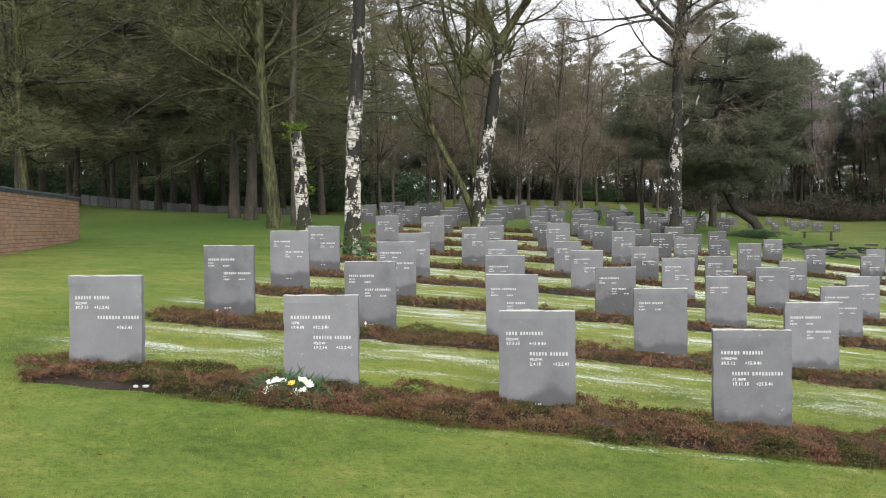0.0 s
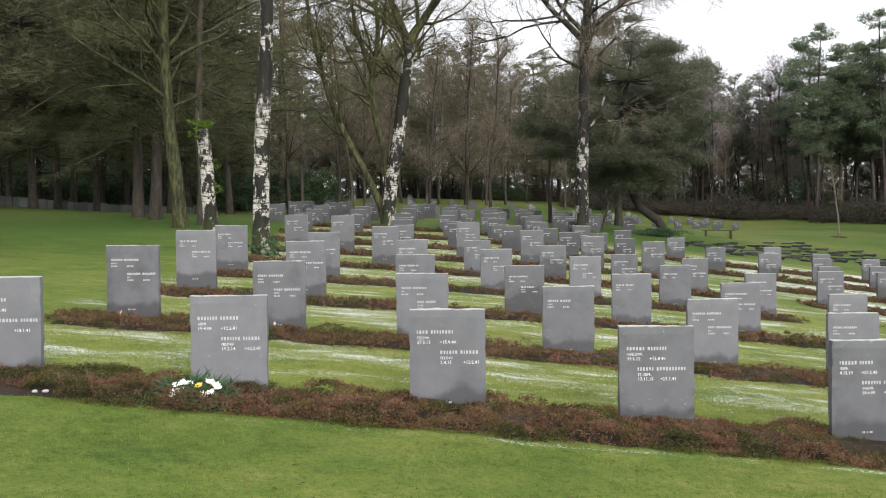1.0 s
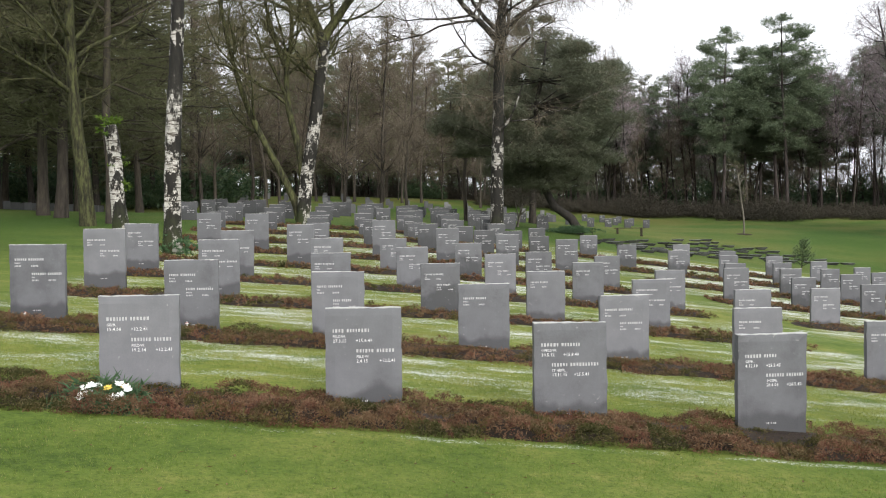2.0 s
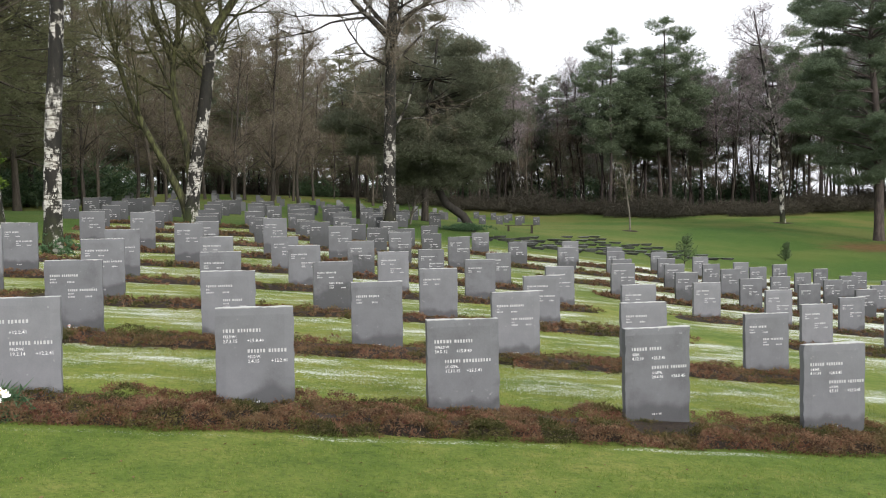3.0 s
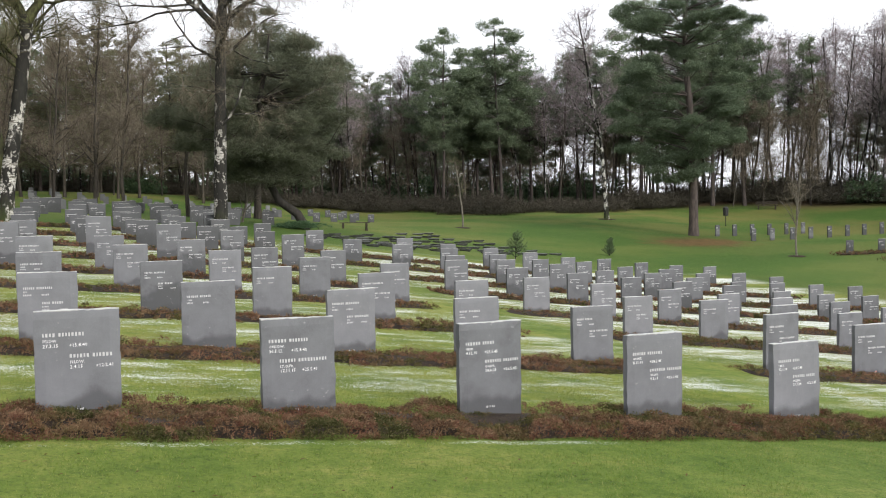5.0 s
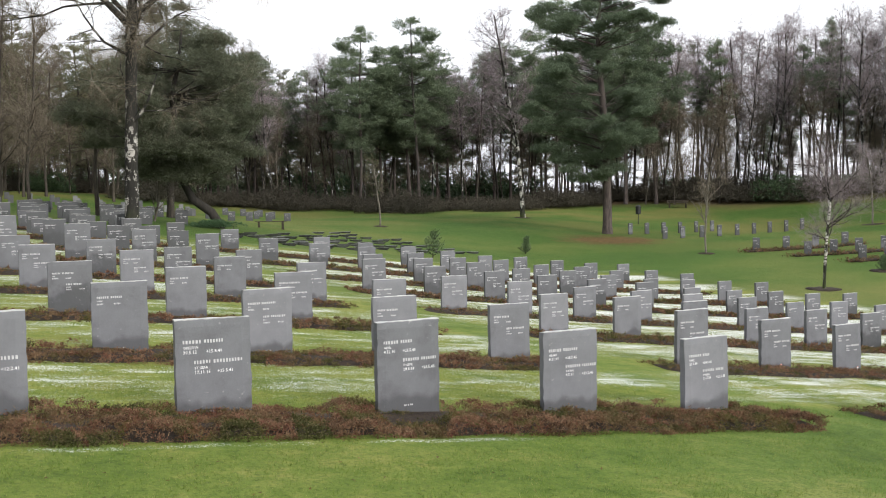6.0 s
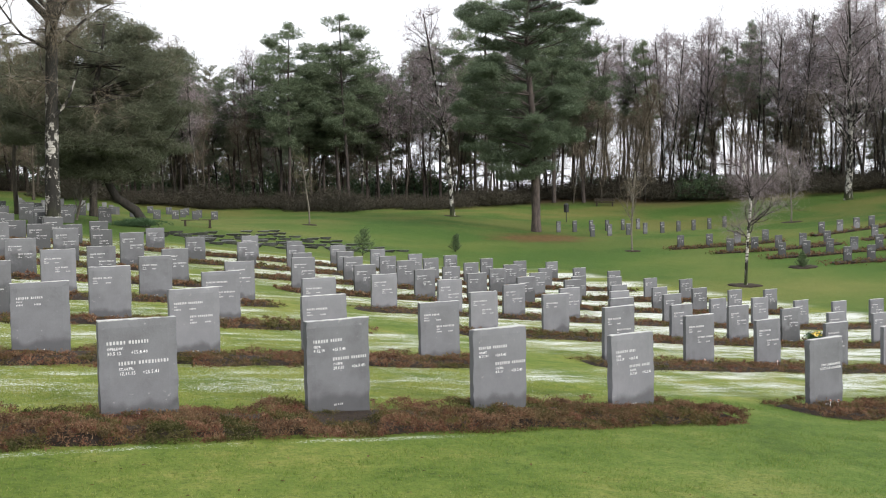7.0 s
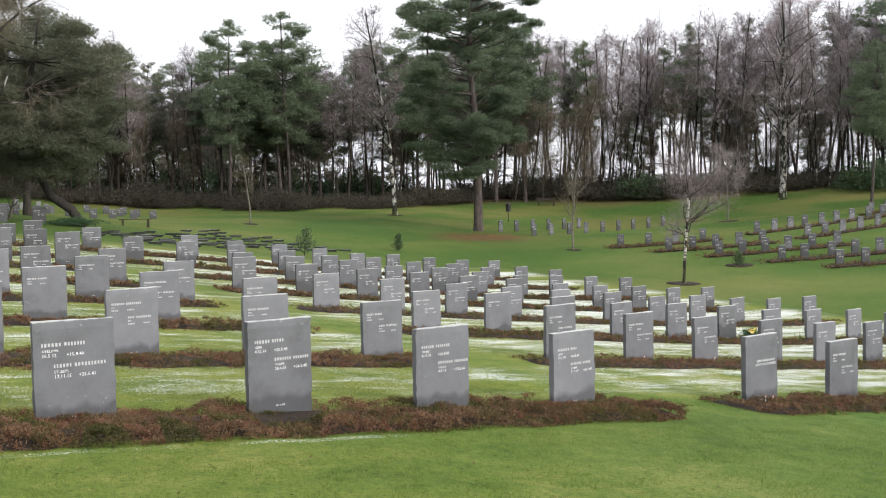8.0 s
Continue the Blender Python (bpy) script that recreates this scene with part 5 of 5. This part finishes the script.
# ---- brick wall ----
wx0, wy0 = polar(-20.6, 35.0)
wx1, wy1 = polar(-25.4, 25.0)
wlen = math.hypot(wx1 - wx0, wy1 - wy0)
wdir = math.degrees(math.atan2(wy1 - wy0, wx1 - wx0))
WALL_H, COURSE = 1.75, 0.1
brick_wall = new("brick_wall")
wbase = min(gz(wx0, wy0), gz(wx1, wy1)) - 0.12
brick_wall.matrix_basis = pose(wx0, wy0, wbase, 0, 0, wdir)
tagged(brick_wall, "buff-orange brick wall with a blue-grey coping on the lawn", "wall", kind="structure")
WALL_L = wlen + 6
part("core", from_bm("core", box_bm(WALL_L - 0.02, 0.30, WALL_H - 0.01, (WALL_L / 2, 0, 0)), MORTAR), brick_wall)
part("coping", from_bm("coping", box_bm(WALL_L + 0.1, 0.42, 0.07, (WALL_L / 2, 0, WALL_H), 0.012), COPING), brick_wall)
part("fascia", from_bm("fascia", box_bm(WALL_L + 0.04, 0.36, 0.05, (WALL_L / 2, 0, WALL_H - 0.051), 0.004), COPING), brick_wall)
unit_box = np.array([(-1, -1, 0), (1, -1, 0), (1, 1, 0), (-1, 1, 0), (-1, -1, 1), (1, -1, 1), (1, 1, 1), (-1, 1, 1)]) * (0.1475, 0.01, 0.085)
box_faces = np.array([(0, 3, 2, 1), (4, 5, 6, 7), (0, 1, 5, 4), (1, 2, 6, 5), (2, 3, 7, 6), (3, 0, 4, 7)])
one = mesh_of("brick", unit_box, box_faces, BRICK)
endm = from_bm("brick", box_bm(0.02, 0.15, 0.09, (0, 0, 0), 0.004), BRICK)
rest, made = [], 0
for c in range(int((WALL_H - 0.05) / COURSE)):
    for b in range(int(WALL_L / 0.3)):
        x = 0.15 + b * 0.3 + (0.15 if c % 2 else 0)
        if x > WALL_L - 0.15:
            continue
        y = 0.1435
        if x < 5.2 and made < 290:
            part("brick", one, brick_wall, "", pose(x, y, c * COURSE + 0.005))
            made += 1
        else:
            rest.append((x, y, c * COURSE + 0.005))
    for q in range(2):
        part("brick", endm, brick_wall, "", pose(-0.002, -0.08 + q * 0.16, c * COURSE + 0.005))
brickwork = merged([(unit_box + np.array(p), box_faces) for p in rest])
tagged(part("brickwork", mesh_of("brickwork", *brickwork, BRICK_FAR), brick_wall), kind="stuff")

# ---- graves farther off ----
FAR = "small grey headstone of a distant plot, seen across the lawn"
rng = np.random.default_rng(88)


def far_rows(az, r, turn, rows, cols, du, dv, group, beds=True, size=0.98, keep=1.0, bed_half=0.35, joined=None, wide=0.67):
    """A distant plot: rows of stones along a line turned by that angle."""
    x0, y0 = polar(az, r)
    c, s = math.cos(radians(turn)), math.sin(radians(turn))
    for k in range(rows):
        if beds:
            L = du * cols
            strip = tagged(new("soil_bed"), "narrow brown heather bed under distant headstones", "flower bed", "beds of the distant plots")
            n = 24
            pts = []
            for side in (-1, 1):
                for i in range(n + 1):
                    u, v = -0.8 + L * i / n, k * dv - 0.15 + side * bed_half
                    x, y = x0 + u * c - v * s, y0 + u * s + v * c
                    pts.append((x, y, gz(x, y)))
            pts = np.array(pts)
            low, high = pts - (0, 0, 0.05), pts + (0, 0, 0.09)
            vv = np.concatenate([low, high])
            m = n + 1
            ff = []
            for i in range(n):
                a_, b_, c_, d_ = i, i + 1, m + i + 1, m + i
                ff += [(2 * m + a_, 2 * m + b_, 2 * m + c_, 2 * m + d_), (a_, b_, 2 * m + b_, 2 * m + a_), (d_, c_, 2 * m + c_, 2 * m + d_)]
            part("soil", mesh_of("soil", vv, np.array(ff), SOIL), strip)
            cs = high[rng.integers(0, 2 * m, 200)] + rng.normal(size=(200, 3)) * (0.5, 0.3, 0.02)
            tagged(part("heather", mesh_of("heather", *tufts(cs, 8, 0.15, rng, 0.16, 0.05, 0.6, 0.5), HEATHER), strip), kind="stuff")
        for i in range(cols):
            if rng.random() > keep:
                continue
            u, v = i * du + rng.uniform(-0.08, 0.08), k * dv
            x, y = x0 + u * c - v * s, y0 + u * s + v * c
            if joined is not None:
                w = rng.uniform(0.31, 0.345)
                box = np.array([(-1, -1, 0), (1, -1, 0), (1, 1, 0), (-1, 1, 0), (-1, -1, 1), (1, -1, 1), (1, 1, 1), (-1, 1, 1)]) * (w * 0.64, 0.05, 0.95) - (0, 0, 0.3 + rng.uniform(0, 0.05))
                joined.append((np.stack([x + box[:, 0] * c - box[:, 1] * s, y + box[:, 0] * s + box[:, 1] * c, gz(x, y) + box[:, 2]], -1), np.array([(4, 5, 6, 7), (0, 1, 5, 4), (1, 2, 6, 5), (2, 3, 7, 6), (3, 0, 4, 7)])))
                continue
            headstone(x, y, FAR, group, turn - ROW_TURN + rng.uniform(-3, 3), 0, 0, None, False, size, "black" if rng.random() < 0.65 else "old", wide)


# across the hollow, beyond the second plot
far_rows(41.73, 76.6, 6.6, 1, 6, 2.0, 4, "headstones beyond the lone pine", False)
far_rows(43.66, 74.8, 0.6, 1, 9, 1.94, 4, "headstones beyond the lone pine", False)
far_rows(48.7, 66.2, -30, 1, 4, 1.9, 4, "headstones across the hollow")
far_rows(51.3, 63.0, -37, 1, 5, 1.5, 4, "headstones across the hollow")
far_rows(54.1, 59.8, -37, 1, 6, 1.4, 4, "headstones across the hollow")
far_rows(57.4, 57.0, -36, 1, 8, 1.4, 4, "headstones across the hollow")
far_rows(60.5, 55.0, -33, 1, 8, 1.4, 4, "headstones across the hollow")
far_rows(56.2, 71.2, -28, 1, 9, 1.2, 4, "headstones across the hollow")
far_rows(58.8, 66.5, -24, 1, 8, 1.3, 4, "headstones across the hollow")
far_rows(62.0, 79.5, -25, 1, 8, 1.3, 4, "headstones across the hollow")
# behind the leaning pine: bearing and distance of each stone
for az_, r_ in ((7.7, 73), (8.9, 66), (9.9, 67), (10.8, 74), (11.9, 75.4), (12.6, 78), (14.35, 80.4), (14.8, 68), (15.4, 84.9), (15.9, 72), (16.4, 87.6), (17.5, 73), (18.4, 93.8), (18.75, 71), (19.4, 93.5), (19.75, 75), (20.15, 89), (20.35, 93), (20.85, 77), (21.05, 88), (21.9, 78)):
    x, y = polar(az_, r_)
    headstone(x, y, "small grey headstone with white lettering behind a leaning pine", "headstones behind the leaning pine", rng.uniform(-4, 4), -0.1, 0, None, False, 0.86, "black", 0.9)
# beyond the first plot, too small to tell apart
BACK = []
far_rows(-5.6, 84, -3, 5, 9, 1.87, 3.8, "", False, keep=0.85, joined=BACK)
far_rows(3.6, 78, -3, 5, 6, 1.87, 3.8, "", False, keep=0.8, joined=BACK)
far_rows(10.6, 88, -8, 3, 6, 1.87, 3.6, "", False, keep=0.8, joined=BACK)
far_rows(-22.0, 72, 6, 5, 14, 1.3, 2.4, "", False, joined=BACK)
FAR_STONE = simple("distant_grey_stone", (0.2, (0.085, 0.086, 0.088)), (0.5, (0.13, 0.132, 0.134)), (0.8, (0.20, 0.202, 0.204)), scale=2, by_island=0.6, bump=0)
tagged(new("distant_headstones", mesh_of("distant_headstones", *merged(BACK), FAR_STONE)), "rows of small grey headstones at the back of the lawn", "headstones", kind="stuff")

# ---- flat slabs in the grass ----
slab = tagged(new("flat_grave_slab"), "low dark stone slab lying flat in the grass", "grave slab", "flat grave slabs")
bm = box_bm(0.74, 0.52, 0.25, (0, 0, -0.13), 0.025)
for vert in bm.verts:  # undercut, so that the stone stands on a narrower foot
    k_ = 0.42 + 0.58 * min(max((vert.co.z + 0.02) / 0.13, 0), 1)
    vert.co.x *= k_
    vert.co.y *= k_
    vert.co.z += 0.02 * vert.co.x * vert.co.x * -4
part("slab", from_bm("slab", bm, SLAB), slab)
first = True
for k in range(8):
    for c in range(10):
        if rng.random() < 0.1:
            continue
        f_, e_ = (c + 0.5 * (k % 2)) / 9.5, k / 7   # along the field and across it
        x = (14.9 + 12.8 * f_) * (1 - e_) + (17.3 + 13.2 * f_) * e_ + rng.uniform(-0.25, 0.25)
        y = (45.6 + 12.8 * f_) * (1 - e_) + (42.2 + 5.6 * f_) * e_ + rng.uniform(-0.25, 0.25)
        m = pose(x, y, gz(x, y), rng.uniform(-2, 2), rng.uniform(-2, 2), rng.uniform(-22, -12))
        if first:
            slab.matrix_basis, first = m, False
        else:
            copy_thing(slab, m)


# ---- benches and bin ----
def bench(label, az, r, turn, back=False, length=1.9):
    ob = tagged(new("bench"), label, "bench")
    for q in range(3):
        part("plank", from_bm("plank", box_bm(length, 0.13, 0.045, (0, -0.15 + q * 0.15, 0.42), 0.006), WOOD), ob)
    for sx in (-1, 1):
        leg = part("leg", from_bm("leg", box_bm(0.12, 0.42, 0.42, (sx * length * 0.38, 0, -0.0), 0.01), WOOD), ob)
        part("foot", from_bm("foot", box_bm(0.16, 0.46, 0.14, (sx * length * 0.38, 0, -0.12), 0.01), WOOD), leg)
    if back:
        for q in range(2):
            part("back_plank", from_bm("back_plank", box_bm(length, 0.04, 0.12, (0, 0.27, 0.58 + q * 0.17), 0.006), WOOD), ob)
        for sx in (-1, 1):
            part("back_post", from_bm("back_post", box_bm(0.06, 0.05, 0.85, (sx * length * 0.38, 0.32, 0.0), 0.006), WOOD), ob)
    x, y = polar(az, r)
    ob.matrix_basis = pose(x, y, gz(x, y), 0, 0, turn)


bench("backless weathered wooden bench on the lawn", 20.95, 61, -18)
bench("wooden bench with a back near the wood", 44.4, 106, -40, True, 2.2)

litter_bin = tagged(new("litter_bin"), "black litter bin on an iron post", "litter bin")
bm = bmesh.new()
bmesh.ops.create_cone(bm, cap_ends=True, segments=14, radius1=0.30, radius2=0.34, depth=0.85, matrix=pose(0, 0, 1.55))
drum = part("bin", from_bm("bin", bm, IRON), litter_bin)
bm = bmesh.new()
bmesh.ops.create_cone(bm, cap_ends=True, segments=14, radius1=0.36, radius2=0.12, depth=0.16, matrix=pose(0, 0, 2.06))
part("lid", from_bm("lid", bm, IRON), drum)
part("post", from_bm("post", box_bm(0.08, 0.08, 1.25, (0, 0.0, -0.1), 0.01), IRON), litter_bin)
x, y = polar(42.2, 88)
litter_bin.matrix_basis = pose(x, y, gz(x, y)) @ Matrix.Diagonal((0.72, 0.72, 0.8, 1))


# ---- flowers and tokens at the stones ----
def flower_mesh(mat, rng, n, spread, size, rise):
    """Many-petalled flower heads, joined."""
    chunks = []
    for _ in range(n):
        c = np.array([rng.uniform(-spread[0], spread[0]), rng.uniform(-spread[1], spread[1]), rise + rng.uniform(-0.02, 0.03)])
        for p in range(9):
            a_ = p * 2 * math.pi / 9 + rng.uniform(-0.2, 0.2)
            d = np.array([math.cos(a_), math.sin(a_), rng.uniform(0.2, 0.7)]) * size
            s = np.array([-math.sin(a_), math.cos(a_), 0]) * size * 0.32
            chunks.append((np.array([c, c + d * 0.6 - s, c + d, c + d * 0.6 + s]), np.array([[0, 1, 2, 3]])))
    return mesh_of("flowers", *merged(chunks), mat)


def wreath(x, y, label, turn, seed, main=PETAL_WHITE, second=PETAL_YELLOW, wide=0.27, lift=0.07):
    rng2 = np.random.default_rng(seed)
    ob = tagged(new("flower_wreath"), label, "wreath")
    c = rng2.normal(size=(150, 3)) * (0.55, 0.55, 0.25) * (wide, wide * 0.6, 0.1)
    tagged(part("greenery", mesh_of("greenery", *tufts(c, 9, 0.05, rng2, 0.11, 0.022, 0.5, 0.2), LEAF_WREATH), ob, "dark green sprigs"), kind="stuff")
    for q in range(17):
        part("flower", flower_mesh(main if q < 15 else second, rng2, 1, (wide * 0.74, wide * 0.36), 0.040, 0.065), ob)
    ob.matrix_basis = pose(x, y, gz(x, y) + lift, 26, 0, turn)
    return ob


x, y = plot(-1.86, ROW_FIRST - 0.66)
wreath(x, y, "white and yellow flower wreath with dark greenery against a headstone", ROW_TURN, 5)
x, y = plot(20.95, ROW_FIRST + ROW_STEP * 2 - 0.2)
wreath(x, y, "pale yellow flowers beside a dark headstone", ROW_TURN, 6, PETAL_YELLOW, PETAL_WHITE, 0.22, 0.2)


# pale pebbles on the open soil at the end of the front bed
rng = np.random.default_rng(91)
for u, across in ((-3.08, 0.84), (-3.01, 0.80)):
    bm = bmesh.new()
    bmesh.ops.create_icosphere(bm, subdivisions=2, radius=0.022)
    for vert in bm.verts:
        vert.co = Vector((vert.co.x * 1.3, vert.co.y, vert.co.z * 0.6)) * rng.uniform(0.93, 1.07)
    pebble = tagged(new("pebble", from_bm("pebble", bm, LETTER_WORN, True)), "small pale pebble on dark bed soil", "pebble", "pebbles on the bed")
    x, y = plot(u, ROW_FIRST - across)
    pebble.matrix_basis = pose(x, y, gz(x, y) + 0.055, 0, 0, rng.uniform(0, 180))


def token(u, v, seed, label="small red and white paper poppy cross in the heather"):
    rng2 = np.random.default_rng(seed)
    ob = tagged(new("poppy_cross"), label, "grave token", "poppy crosses at the stones")
    part("upright", from_bm("upright", box_bm(0.018, 0.012, 0.2, (0, 0, -0.05), 0.002), PETAL_WHITE), ob)
    part("crossbar", from_bm("crossbar", box_bm(0.075, 0.012, 0.02, (0, -0.003, 0.09), 0.002), PETAL_WHITE), ob)
    part("poppy", flower_mesh(PETAL_RED, rng2, 2, (0.008, 0.008), 0.04, 0.1), ob)
    x, y = plot(u, v)
    ob.matrix_basis = pose(x, y, gz(x, y) + 0.07, 0, rng2.uniform(-12, 12), ROW_TURN) @ Matrix.Diagonal((0.5, 0.5, 0.5, 1))


R1, R2 = ROW_FIRST + ROW_STEP - 0.2, ROW_FIRST - 0.2
for q, (u, v) in enumerate(((-3.66 + DRIFT - 0.05, R1), (-3.66 + DRIFT + COL_STEP + 0.02, R1), (11.0 + COL_STEP, R1), (11.0 + 2 * COL_STEP, R1), (11.05, R2), (11.22, R2))):
    token(u, v, 200 + q)
